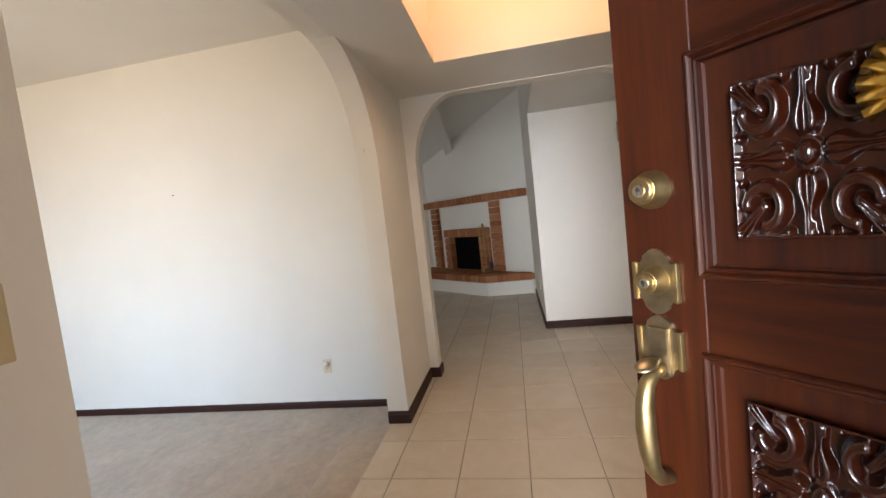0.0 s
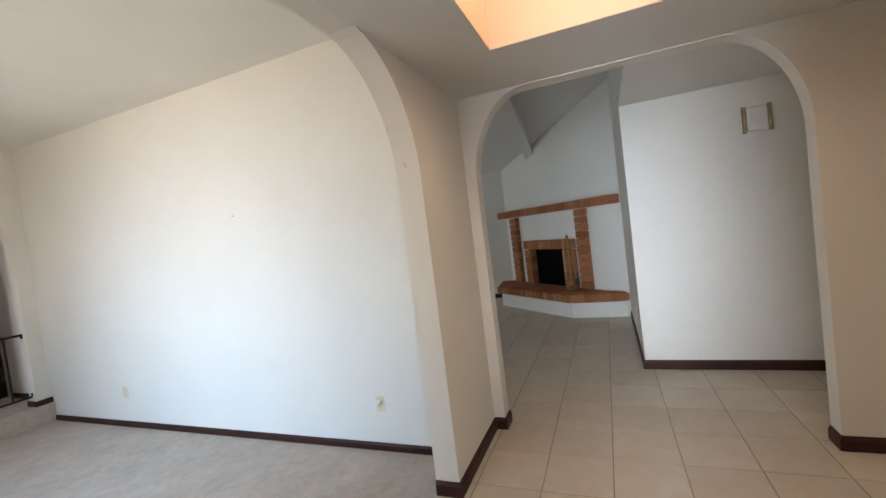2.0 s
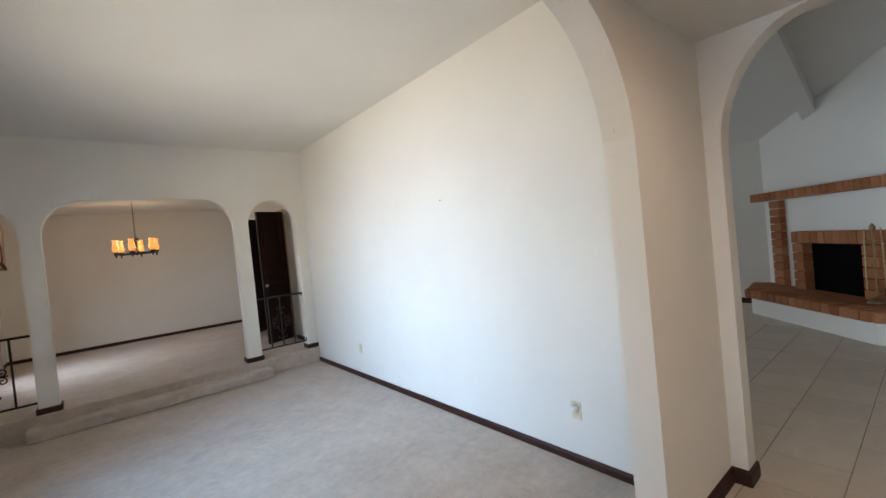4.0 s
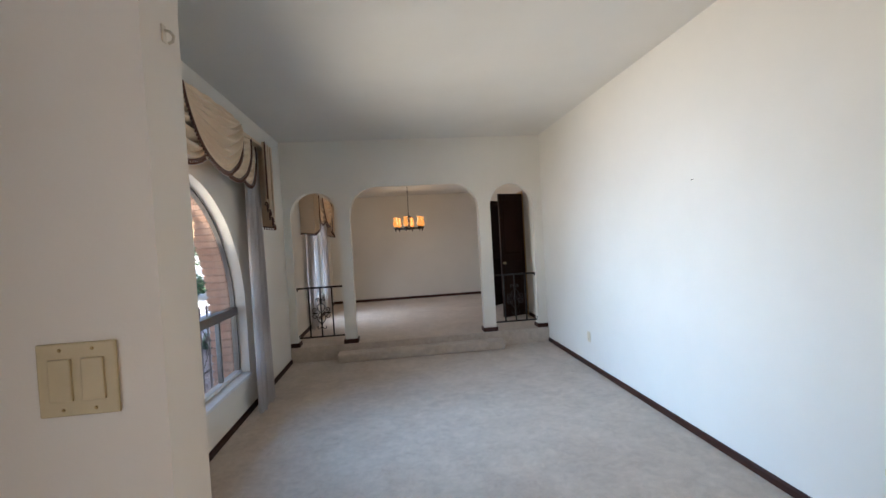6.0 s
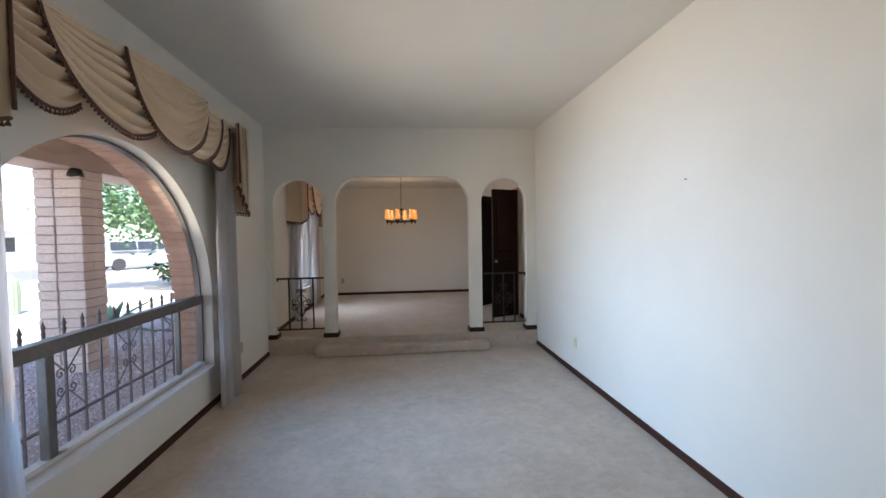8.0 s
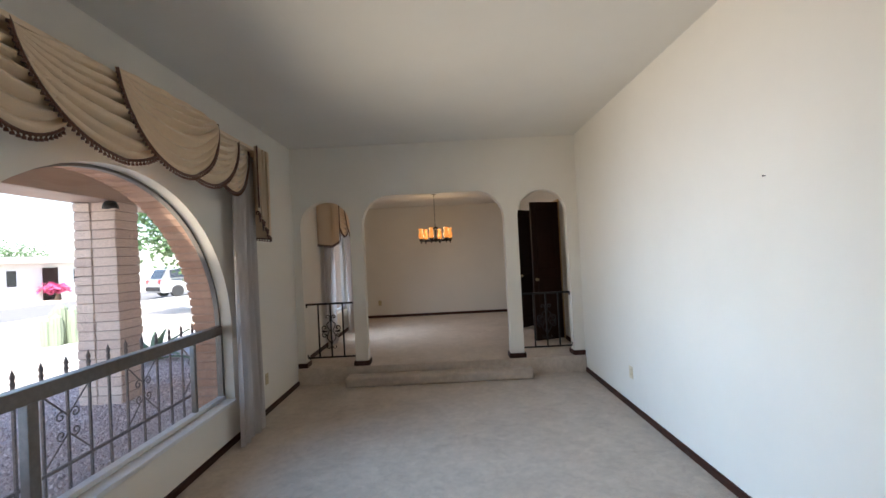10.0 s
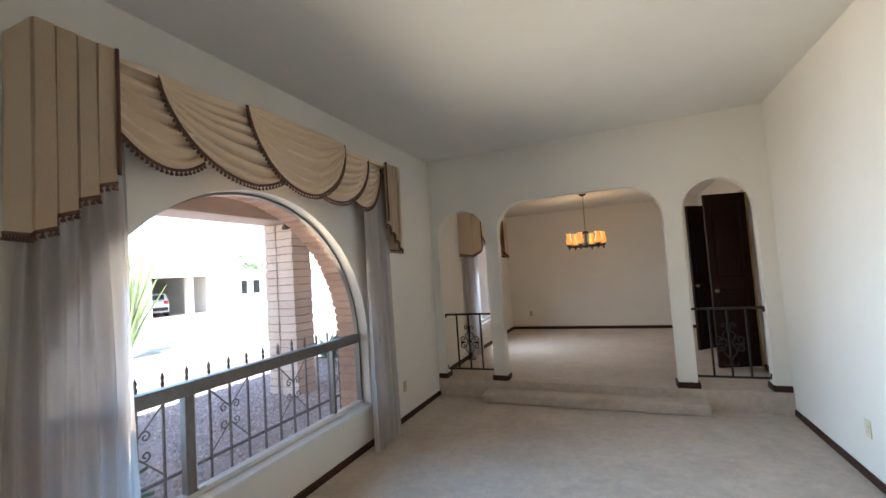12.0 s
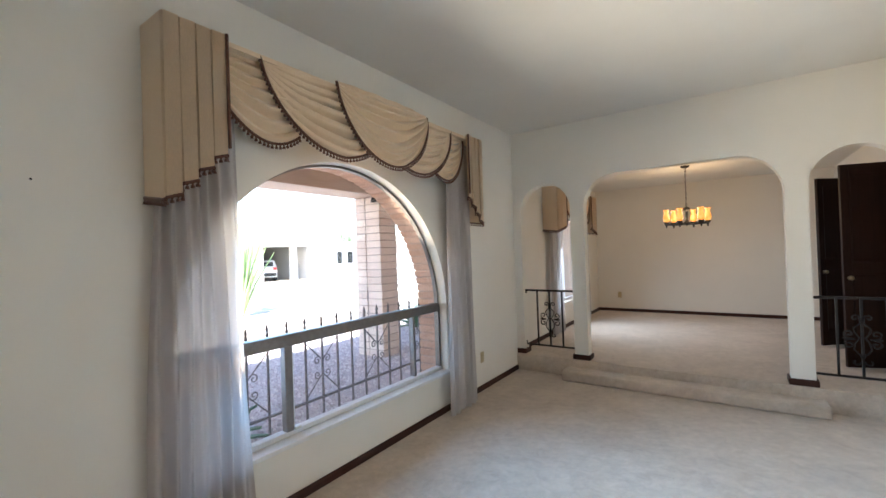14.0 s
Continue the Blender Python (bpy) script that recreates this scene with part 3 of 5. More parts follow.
DOORW, DOORB, DOORT = 0.903, ZE + 0.012, ZE + 2.03
door = thing("front_door", pose(0.63, -1.45, 0, 0, 0, 39.5), "carved red mahogany front door standing half open", "door")
PX0, PX1 = 0.130, 0.773                     # panel recess between the stiles
PANELS = ((1.328, 1.648, "middle_panel", (1.380,)), (1.762, 2.082, "upper_panel", (1.814,)), (0.43, 1.192, "lower_panel", (0.932, 0.706, 0.480)))
for x0, x1 in ((0, PX0), (PX1, DOORW)):
    part("stile", boxed(x0, -0.045, DOORB, x1, 0.0, DOORT, 0.0015), DOORWOOD, door)
for z0, z1 in ((DOORB, 0.43), (1.192, 1.328), (1.648, 1.762), (2.082, DOORT)):
    part("rail", boxed(PX0, -0.045, z0, PX1, -0.0004, z1, 0.0012), RAILWOOD, door)
CARVED = part("carved_panel", carved_panel(0.155, 0.212), CARVEDWOOD, door, "deeply carved scroll panel", smooth=True)
first = True
for z0, z1, nm, rows in PANELS:
    panel = part(nm, boxed(PX0, -0.036, z0, PX1, -0.012, z1), DOORWOOD, door)
    part("moulding", moulding(PX0 - 0.010, z0 - 0.010, PX1 + 0.010, z1 + 0.010, [(0, 0.0), (0.001, 0.004), (0.004, 0.007), (0.007, 0.007), (0.010, 0.004), (0.012, 0.001), (0.015, 0.002), (0.018, 0.001), (0.0195, -0.010), (0.024, -0.0116), (0.033, -0.012)]), DOORWOOD, panel)
    for zc in rows:
        for xc in (0.643, 0.26):
            if first:
                ob, first = CARVED, False
            else:
                ob = new("carved_panel", CARVED.data)
                ob.parent = door
                ob["label"] = "deeply carved scroll panel"
            ob.location = (xc, 0.002, zc + 0.106)
ALONG = Matrix.Rotation(radians(-90), 4, 'X')          # turned parts stand out of the door's outer face


def on_face(x, z, y=0.0):
    return Matrix.Translation((x, y, z)) @ ALONG


def lock(parent, x, z, r, material):
    rose = part("deadbolt_rose", lathe(bmesh.new(), [(0, 0), (r, 0), (r, 0.006), (r * 0.94, 0.012), (r * 0.78, 0.024), (r * 0.72, 0.03), (r * 0.7, 0.0305), (0, 0.0305)], on_face(x, z), 36), material, parent, smooth=False)
    part("lock_cylinder", lathe(bmesh.new(), [(0, 0.03), (r * 0.62, 0.03), (r * 0.62, 0.034), (r * 0.56, 0.036), (0, 0.036)], on_face(x, z), 32), material, rose)
    part("key_plug", lathe(bmesh.new(), [(0, 0.036), (r * 0.33, 0.036), (r * 0.31, 0.039), (0, 0.039)], on_face(x, z), 24), STEEL, rose)
    bm = boxed(x - 0.0018, 0.039, z - r * 0.2, x + 0.0018, 0.0396, z + r * 0.2)
    box(bm, x - 0.0035, 0.039, z - 0.001, x + 0.0035, 0.0396, z + 0.004)
    part("keyway", bm, BLACKSLOT, rose)
    return rose


def scallop_plate(x, z, w, h, t):
    """A flat escutcheon with scooped corners and a bowed top and foot."""
    pts = []
    hw, hh, sc = w / 2, h / 2, w * 0.2
    for sx, sz, a0 in ((1, 1, 0), (-1, 1, 90), (-1, -1, 180), (1, -1, 270)):
        cx, cz = x + sx * hw, z + sz * (hh - sc * 0.6)
        arc = []
        for k in range(7):
            f = k / 6 * math.pi / 2
            arc.append((cx - sx * sc * math.sin(f), cz - sz * sc * math.cos(f)))
        if (sx, sz) in ((-1, 1), (1, -1)):
            arc = arc[::-1]
        pts += arc
        if (sx, sz) == (1, 1) or (sx, sz) == (-1, -1):
            for k in range(1, 8):
                f = k / 8
                xx = x + sx * (hw - sc) * (1 - 2 * f)
                pts.append((xx, z + sz * (hh - sc * 0.6 + sc * 0.9 * math.sin(f * math.pi))))
    bm = bmesh.new()
    prism(bm, pts, 0.0, t, "y")
    return bm


lock(door, 0.846, 1.463, 0.0325, BRASS)
plate = part("upper_lock_plate", scallop_plate(0.849, 1.309, 0.070, 0.104, 0.006), BRONZE, door)
for sx in (-1, 1):
    part("plate_rib", boxed(0.849 + sx * 0.036 - 0.004, 0.0, 1.276, 0.849 + sx * 0.036 + 0.004, 0.010, 1.342, 0.002, 2), BRASS, plate)
lock(door, 0.849, 1.312, 0.0255, BRASS)
plate = part("lower_lock_plate", scallop_plate(0.849, 1.196, 0.070, 0.104, 0.006), BRONZE, door)
part("raised_field", boxed(0.830, 0.004, 1.150, 0.868, 0.011, 1.232, 0.004, 2), BRONZE, plate)
for sx in (-1, 1):
    part("plate_rib", boxed(0.849 + sx * 0.036 - 0.004, 0.0, 1.163, 0.849 + sx * 0.036 + 0.004, 0.010, 1.229, 0.002, 2), BRASS, plate)
bm = bmesh.new()
lathe(bm, [(0, 0.0), (0.011, 0.001), (0.017, 0.004), (0.0175, 0.007), (0.012, 0.010), (0, 0.0105)], Matrix.Translation((0.849, 0.045, 1.170)) @ pose(0, 0, 0, -14, 0, 0) @ Matrix.Diagonal((1.0, 1.35, 1, 1)), 20)
tube(bm, [(0.849, 0.006, 1.175), (0.849, 0.025, 1.176), (0.849, 0.040, 1.173)], 0.006, 8)
part("thumb_latch", bm, BRONZE, door, smooth=True)
bm = bmesh.new()
tube(bm, [(0.849, 0.006, 1.160), (0.849, 0.030, 1.158), (0.849, 0.048, 1.144), (0.849, 0.058, 1.117), (0.849, 0.060, 1.07), (0.849, 0.056, 1.03), (0.849, 0.048, 0.995), (0.849, 0.030, 0.972), (0.849, 0.004, 0.965)],
     0.0135, 16, taper=[0.9, 0.9, 0.95, 1.1, 1.2, 1.15, 1.0, 0.9, 0.9])
part("pull_handle", bm, BRASS, door, "curved aged brass pull handle", smooth=True)
knock = part("knocker_plate", lathe(bmesh.new(), [(0, 0.0), (0.012, 0.0), (0.012, 0.03), (0, 0.032)], on_face(0.525, 1.545), 16), GOLD, door)
bm = bmesh.new()
for k in range(15):                                   # fluted shell
    a = radians(205 - 230 * k / 14)
    tip = (0.525 + 0.060 * math.cos(a), 0.034, 1.538 + 0.060 * math.sin(a))
    tube(bm, [(0.525, 0.030, 1.538), (0.525 + 0.03 * math.cos(a), 0.041, 1.538 + 0.03 * math.sin(a)), tip], 0.0085, 6, taper=[0.5, 0.8, 1.0])
part("knocker_fan", bm, GOLD, knock, "fan-shaped bright brass knocker", smooth=True)

# frame of the front doorway
bm = bmesh.new()
box(bm, 0.44, -1.50, ZE, 0.66, -1.462, ZE + 2.10, 0.003)
box(bm, 0.44, -0.538, ZE, 0.58, -0.50, ZE + 2.10, 0.003)
box(bm, 0.44, -1.462, ZE + 2.05, 0.58, -0.538, ZE + 2.10, 0.003)
solid("trim_front_door_frame", bm, DOORWOOD, "red mahogany frame of the front doorway", "door frame", "structure")

# ---------------------------------------------------------------- switches, outlets, small wall things


def wall_plate(name, m, w, h, label, category, kind_of, plastic=None):
    """A cover plate on a wall: local x along the wall, y out of it."""
    ob = thing(name, m, label, category)
    mat = plastic or (ALMOND if kind_of == "switch" else IVORY)
    part("cover_plate", boxed(-w / 2, 0, -h / 2, w / 2, 0.006, h / 2, 0.003, 2), mat, ob)
    if kind_of == "switch":
        for s in (-1, 1):
            part("rocker", boxed(s * 0.024 - 0.017, 0.005, -0.034, s * 0.024 + 0.017, 0.010, 0.034, 0.002, 2), mat, ob)
            for z in (-0.048, 0.048):
                part("screw", lathe(bmesh.new(), [(0, 0.006), (0.003, 0.006), (0.002, 0.0075), (0, 0.0075)], Matrix.Translation((s * 0.024, 0, z)) @ ALONG, 10), BRASS, ob)
    elif kind_of == "outlet":
        for s in (-1, 1):
            face = part("socket", boxed(-0.016, 0.005, s * 0.02 - 0.013, 0.016, 0.0085, s * 0.02 + 0.013, 0.003, 2), mat, ob)
            bm = bmesh.new()
            for dx in (-0.006, 0.006):
                box(bm, dx - 0.001, 0.0084, s * 0.02 - 0.004, dx + 0.001, 0.0088, s * 0.02 + 0.005)
            part("slots", bm, BLACKSLOT, face)
    return ob


wall_plate("light_switch", pose(0.972, Y0, 1.374, 0, 0, 180), 0.118, 0.118, "almond double rocker light switch by the arch", "switch", "switch")
wall_plate("wall_outlet", pose(W, 3.861, 0.352, 0, 0, 90), 0.07, 0.115, "ivory electrical outlet low on the long wall", "outlet", "outlet")
o = wall_plate("wall_outlet", pose(W, 0.926, 0.352, 0, 0, 90), 0.07, 0.115, "ivory outlet with a white plug-in night light", "outlet", "outlet")
bm = lathe(bmesh.new(), [(0, 0.006), (0.022, 0.006), (0.024, 0.02), (0.02, 0.034), (0.012, 0.042), (0, 0.044)], Matrix.Translation((0, 0, 0.02)) @ ALONG, 20)
solid("night_light", bm, WHITEPLASTIC, "small white round plug-in night light", "night light", smooth=True).matrix_world = pose(W, 0.926, 0.352, 0, 0, 90)
wall_plate("wall_outlet", pose(0, 4.233, 0.355, 0, 0, -90), 0.07, 0.115, "almond outlet on the window wall", "outlet", "outlet", ALMOND)
wall_plate("wall_outlet", pose(0.41, 9.22, ZD + 0.33, 0, 0, 180), 0.07, 0.115, "almond outlet on the dining room back wall", "outlet", "outlet", ALMOND)


def nail(m, label):
    return solid("wall_nail", lathe(bmesh.new(), [(0, 0), (0.002, 0), (0.002, 0.012), (0.005, 0.013), (0.004, 0.015), (0, 0.015)], m @ ALONG, 10), BLACKSLOT, label, "nail")


nail(pose(W, 2.094, 1.891, 0, 0, 90), "small dark nail stuck in the long wall")
nail(pose(0, 0.688, 1.868, 0, 0, -90), "small dark nail stuck in the window wall")
bm = bmesh.new()
box(bm, -0.007, 0, -0.016, 0.007, 0.003, 0.016, 0.001)
tube(bm, [(0, 0.002, 0.006), (0, 0.012, 0.004), (0, 0.018, -0.004), (0, 0.016, -0.014), (0, 0.008, -0.018)], 0.0028, 6)
hook = solid("wall_hook", bm, STEEL, "small metal hook on the arch jamb", "hook")
hook.matrix_world = pose(2.93, 0.138, 1.905, 0, 0, 90)
copy_thing(hook, pose(XJ, 0.136, 1.958, 0, 0, -90))

# door chime high on the hall wall
chime = thing("door_chime", pose(HX, -1.815, 2.08, 0, 0, 90), "white door chime box with brass tubes", "door chime")
part("box", boxed(-0.062, 0, -0.085, 0.062, 0.05, 0.085, 0.012, 3), WHITEPLASTIC, chime)
for s in (-1, 1):
    part("chime_tube", lathe(bmesh.new(), [(0, -0.095), (0.013, -0.095), (0.013, 0.095), (0, 0.095)], Matrix.Translation((s * 0.078, 0.025, 0)), 16), BRASS, chime, smooth=False)
wall_plate("wall_outlet", pose(HX + 0.5, HY, ZE + 0.36, 0, 0, 0), 0.07, 0.115, "ivory outlet low on the hall wall", "outlet", "outlet")

# ---------------------------------------------------------------- railings in the narrow arches


def scroll(cx, cz, r, turns, start, hand, y=0.0, n=22):
    pts = []
    for k in range(n + 1):
        f = k / n
        a = start + hand * turns * 2 * math.pi * f
        rr = r * (1 - 0.8 * f)
        pts.append((cx + rr * math.cos(a), y, cz + rr * math.sin(a)))
    return pts


def railing(x0, x1, mirror, label):
    """Wrought-iron rail: top and bottom rails, upright bars, and a scroll ornament on the middle bar."""
    rail = thing("railing", pose((x0 + x1) / 2, L + 0.065, 0), label, "railing", "railings in the narrow arches")
    w = (x1 - x0) / 2
    zt, zb = 1.0, 0.315
    part("top_rail", boxed(-w + 0.003, -0.016, zt - 0.012, w - 0.003, 0.016, zt + 0.012, 0.003), BLACKIRON, rail)
    part("bottom_rail", boxed(-w + 0.003, -0.010, zb - 0.010, w - 0.003, 0.010, zb + 0.010, 0.002), BLACKIRON, rail)
    e = -w if not mirror else w
    s = 1 if not mirror else -1
    part("rail_end", boxed(e + s * 0.003, -0.012, zt - 0.04, e + s * 0.018, 0.012, zt - 0.012, 0.002), BLACKIRON, rail)
    for f in (-0.5, 0.0, 0.5):
        part("upright_bar", boxed(f * w - 0.009, -0.009, zb + 0.01, f * w + 0.009, 0.009, zt - 0.012, 0.001), BLACKIRON, rail)
    zm = 0.655
    bm = bmesh.new()
    for sx in (-1, 1):
        # small scrolls at the top, a diamond of bent bars, and a pair of curls on each side of it
        tube(bm, [(sx * 0.008, 0, zm + 0.12), (sx * 0.014, 0, zm + 0.16)] + scroll(sx * 0.042, zm + 0.175, 0.028, 1.1, math.radians(180 if sx > 0 else 0), -sx, n=18), 0.006, 6)
        tube(bm, [(sx * 0.008, 0, zm + 0.13), (sx * 0.055, 0, zm + 0.085), (sx * 0.048, 0, zm + 0.05), (sx * 0.018, 0, zm + 0.0), (sx * 0.048, 0, zm - 0.05), (sx * 0.055, 0, zm - 0.10), (sx * 0.008, 0, zm - 0.16)], 0.006, 6)
        for sz in (-1, 1):
            tube(bm, [(sx * 0.060, 0, zm - 0.01)] + scroll(sx * 0.085, zm - 0.01 + sz * 0.045, 0.038, 1.15, math.radians(-90 * sz), sx * sz, n=20), 0.0065, 6)
        box(bm, min(sx * 0.05, sx * 0.125), -0.006, zm - 0.017, max(sx * 0.05, sx * 0.125), 0.006, zm - 0.003)
        tube(bm, scroll(sx * 0.045, zm - 0.205, 0.032, 0.7, math.radians(180 if sx > 0 else 0), sx, n=12), 0.006, 6)
    for dz in (0.145, -0.155):
        lathe(bm, [(0, -0.022), (0.014, -0.016), (0.018, 0), (0.014, 0.016), (0, 0.022)], Matrix.Translation((0, 0, zm + dz)), 10)
    part("scroll_ornament", bm, BLACKIRON, rail, smooth=True)
    part("rail_curl", tube(bmesh.new(), [(e + s * 0.02, -0.004, zb), (e + s * 0.008, -0.012, zb + 0.012), (e + s * 0.006, -0.014, zb + 0.045)], 0.007, 6), BLACKIRON, rail)
    return rail


railing(0.10, 0.73, False, "black wrought-iron railing with a scroll ornament")
railing(2.871, 3.504, True, "black wrought-iron railing before the dark doors")

# ---------------------------------------------------------------- dining room double doors and chandelier


def dark_door(x0, y0, x1, y1, label):
    d = Vector((x1 - x0, y1 - y0, 0))
    w = d.length
    ob = thing("interior_door", pose(x0, y0, 0, 0, 0, math.degrees(math.atan2(d.y, d.x))), label, "door", "dark double doors")
    z0, z1 = ZD + 0.015, ZD + 2.06
    bm = bmesh.new()
    for a in ((0, z0, 0.07, z1), (w - 0.07, z0, w, z1), (0.07, z0, w - 0.07, z0 + 0.18), (0.07, z1 - 0.1, w - 0.07, z1), (0.07, 1.15, w - 0.07, 1.27)):
        box(bm, a[0], -0.018, a[1], a[2], 0.018, a[3], 0.002)
    part("frame", bm, DARKDOOR, ob)
    for a, b in ((z0 + 0.18, 1.15), (1.27, z1 - 0.1)):
        part("panel", boxed(0.07, -0.008, a, w - 0.07, 0.008, b), DARKDOOR, ob)
        part("panel_moulding", moulding(0.07, a, w - 0.07, b, [(0, 0.017), (0.012, 0.012), (0.02, 0.008)]), DARKDOOR, ob)
    for zz in (0.45, 1.2, 2.0):
        part("hinge", boxed(-0.006, -0.024, zz, 0.03, -0.016, zz + 0.09), BLACKIRON, ob)
    part("knob", lathe(bmesh.new(), [(0, 0), (0.022, 0.001), (0.01, 0.012), (0.024, 0.03), (0.018, 0.045), (0, 0.05)], Matrix.Translation((w - 0.045, 0.018, 1.12)) @ ALONG, 16), BRONZE, ob, smooth=True)
    return ob


dark_door(3.655, 6.17, 3.21, 6.02, "dark-stained panel door standing open into the dining room")
dark_door(3.655, 7.50, 3.17, 7.06, "dark-stained panel door standing partly open")
bm = bmesh.new()
box(bm, 3.664, 6.155, ZD, 3.81, 6.195, 2.31, 0.003)
box(bm, 3.664, 7.505, ZD, 3.81, 7.545, 2.31, 0.003)
box(bm, 3.664, 6.195, 2.275, 3.81, 7.505, 2.31, 0.003)
solid("trim_double_door_frame", bm, PALEWOOD, "pale wooden frame of the double doorway", "door frame", "structure")

n = Nodes("lit_amber_glass")
glow_fac = n.noise(18, 3)
n.set(color=(0.22, 0.07, 0.015), rough=0.25, glow=n.ramp(glow_fac, [(0.3, (1.0, 0.24, 0.025)), (0.7, (1.0, 0.45, 0.11))]), glow_power=0.26)
AMBER = n.mat
CX, CY = 1.775, 7.277
chand = thing("chandelier", pose(CX, CY, 2.66), "dark iron chandelier with six lit amber glass shades", "chandelier")
part("ceiling_canopy", lathe(bmesh.new(), [(0, 0), (0.06, 0), (0.055, -0.02), (0.02, -0.035), (0, -0.04)], None, 24), BLACKIRON, chand, smooth=True)
bm = bmesh.new()
for k in range(14):
    z = -0.04 - k * 0.042
    ring = [(0.009 * math.cos(a), 0, z - 0.021 + 0.026 * math.sin(a)) for a in [2 * math.pi * j / 10 for j in range(10)]]
    if k % 2:
        ring = [(y, x, zz) for x, y, zz in ring]
    tube(bm, ring, 0.003, 5, closed=True)
part("chain", bm, BLACKIRON, chand)
part("hub", lathe(bmesh.new(), [(0, -0.60), (0.02, -0.60), (0.05, -0.62), (0.045, -0.645), (0.018, -0.66), (0.014, -0.78), (0.03, -0.81), (0.03, -0.85), (0.012, -0.87), (0, -0.88)], None, 20), BLACKIRON, chand, smooth=True)
part("ring", tube(bmesh.new(), [(0.265 * math.cos(a), 0.265 * math.sin(a), -0.845) for a in [2 * math.pi * j / 40 for j in range(40)]], 0.012, 8, closed=True), BLACKIRON, chand, smooth=True)
for k in range(6):
    a = math.pi / 3 * k + 0.26
    c, s = math.cos(a), math.sin(a)
    arm = part("arm", tube(bmesh.new(), [(0.02 * c, 0.02 * s, -0.83), (0.12 * c, 0.12 * s, -0.855), (0.2 * c, 0.2 * s, -0.85), (0.265 * c, 0.265 * s, -0.83)], 0.008, 6), BLACKIRON, chand, smooth=True)
    m = Matrix.Translation((0.265 * c, 0.265 * s, 0))
    part("cup", lathe(bmesh.new(), [(0, -0.90), (0.008, -0.895), (0.012, -0.87), (0.03, -0.835), (0.042, -0.815), (0.04, -0.81), (0, -0.812)], m, 16), BLACKIRON, arm, smooth=True)
    part("shade", lathe(bmesh.new(), [(0.022, -0.81), (0.038, -0.797), (0.047, -0.765), (0.044, -0.73), (0.034, -0.695), (0.031, -0.67), (0.036, -0.645), (0.044, -0.628), (0.041, -0.628), (0.033, -0.645), (0.028, -0.67), (0.031, -0.695), (0.041, -0.73), (0.044, -0.765)], m, 18), AMBER, arm, "lit amber glass shade", smooth=True)
d = bpy.data.lights.new("chandelier_glow", 'POINT')
d.energy, d.color, d.shadow_soft_size = 4.6, (1.0, 0.66, 0.33), 0.2
new("chandelier_glow", d).location = (CX, CY, 1.98)

# ---------------------------------------------------------------- window dressing


def fringe_on(pts, step=0.026, long=0.030):
    """A twisted cord along the points with small tassels hanging from it."""
    bm = bmesh.new()
    tube(bm, pts, 0.0085, 6)
    pv = [Vector(p) for p in pts]
    run = 0.0
    for a, b in zip(pv, pv[1:]):
        d = (b - a).length
        while run < d:
            p = a.lerp(b, run / d)
            lathe(bm, [(0, 0.0), (0.005, -0.003), (0.006, -0.009), (0.0035, -0.013), (0.008, -0.018), (0.0095, -long), (0, -long)], Matrix.Translation(p), 6)
            run += step
        run -= d
    return bm


def swag(valance, a, b, top, drop, front, shown, seed, side=0.0, folds=7, power=0.62):
    """A draped swag between a and b. Its folds are gathered towards one upper corner (side -1 or 1) or both (0). shown: the stretch of its edge with fringe."""
    nu, nv = 64, 76
    rng = random.Random(seed)
    ph = [rng.uniform(0, 6.28) for _ in range(5)]
    bm = bmesh.new()
    grid = []
    for j in range(nv + 1):
        v = j / nv
        row = []
        for i in range(nu + 1):
            u = i / nu
            y = a + (b - a) * u
            fall = (max(0.0, 4 * u * (1 - u))) ** power * drop
            body = math.sin(math.pi * u) ** 0.45
            g = 1.0 if side == 0 else (u if side > 0 else 1 - u)          # nearness to the gathered corner
            spread = 0.30 + 0.70 * g ** 0.8
            w = v ** (0.80 + 0.35 * (1 - g))
            k = w * folds + 0.30 * math.sin(u * 3.1 + ph[0]) + 0.14 * math.sin(u * 8 + ph[1] + 2 * v) + 0.16 * math.sin(w * 9 + ph[4])
            ridge = abs(math.sin(math.pi * k)) ** 0.75                       # round folds with tight creases
            small = 0.5 + 0.5 * math.sin(k * 4.1 * math.pi + ph[2] + u * 3)
            deep = math.sin(math.pi * min(1, 0.12 + 0.80 * v)) ** 0.7
            fan = math.sin((u - 0.5) * 30 + ph[3] + 6 * v) * math.exp(-3.0 * v) * body * (1 - g * 0.6)
            x = front + 0.020 * body * v + (0.105 * ridge * spread + 0.010 * small) * body * deep + 0.008 * fan
            row.append(bm.verts.new((x, y, top - (fall + 0.01) * v)))
        grid.append(row)
    lo, hi = int(shown[0] * nu), int(shown[1] * nu)
    edge = [tuple(vv.co) for vv in grid[-1][lo:hi + 1]]
    for j in range(nv):
        for i in range(nu):
            bm.faces.new((grid[j][i], grid[j][i + 1], grid[j + 1][i + 1], grid[j + 1][i]))
    ob = part("swag", bm, VALANCE, valance, "draped cream swag", smooth=True)
    part("fringe", fringe_on([(x + 0.014, y, z) for x, y, z in edge]), FRINGE, ob, "dark brown tassel fringe")
    return ob


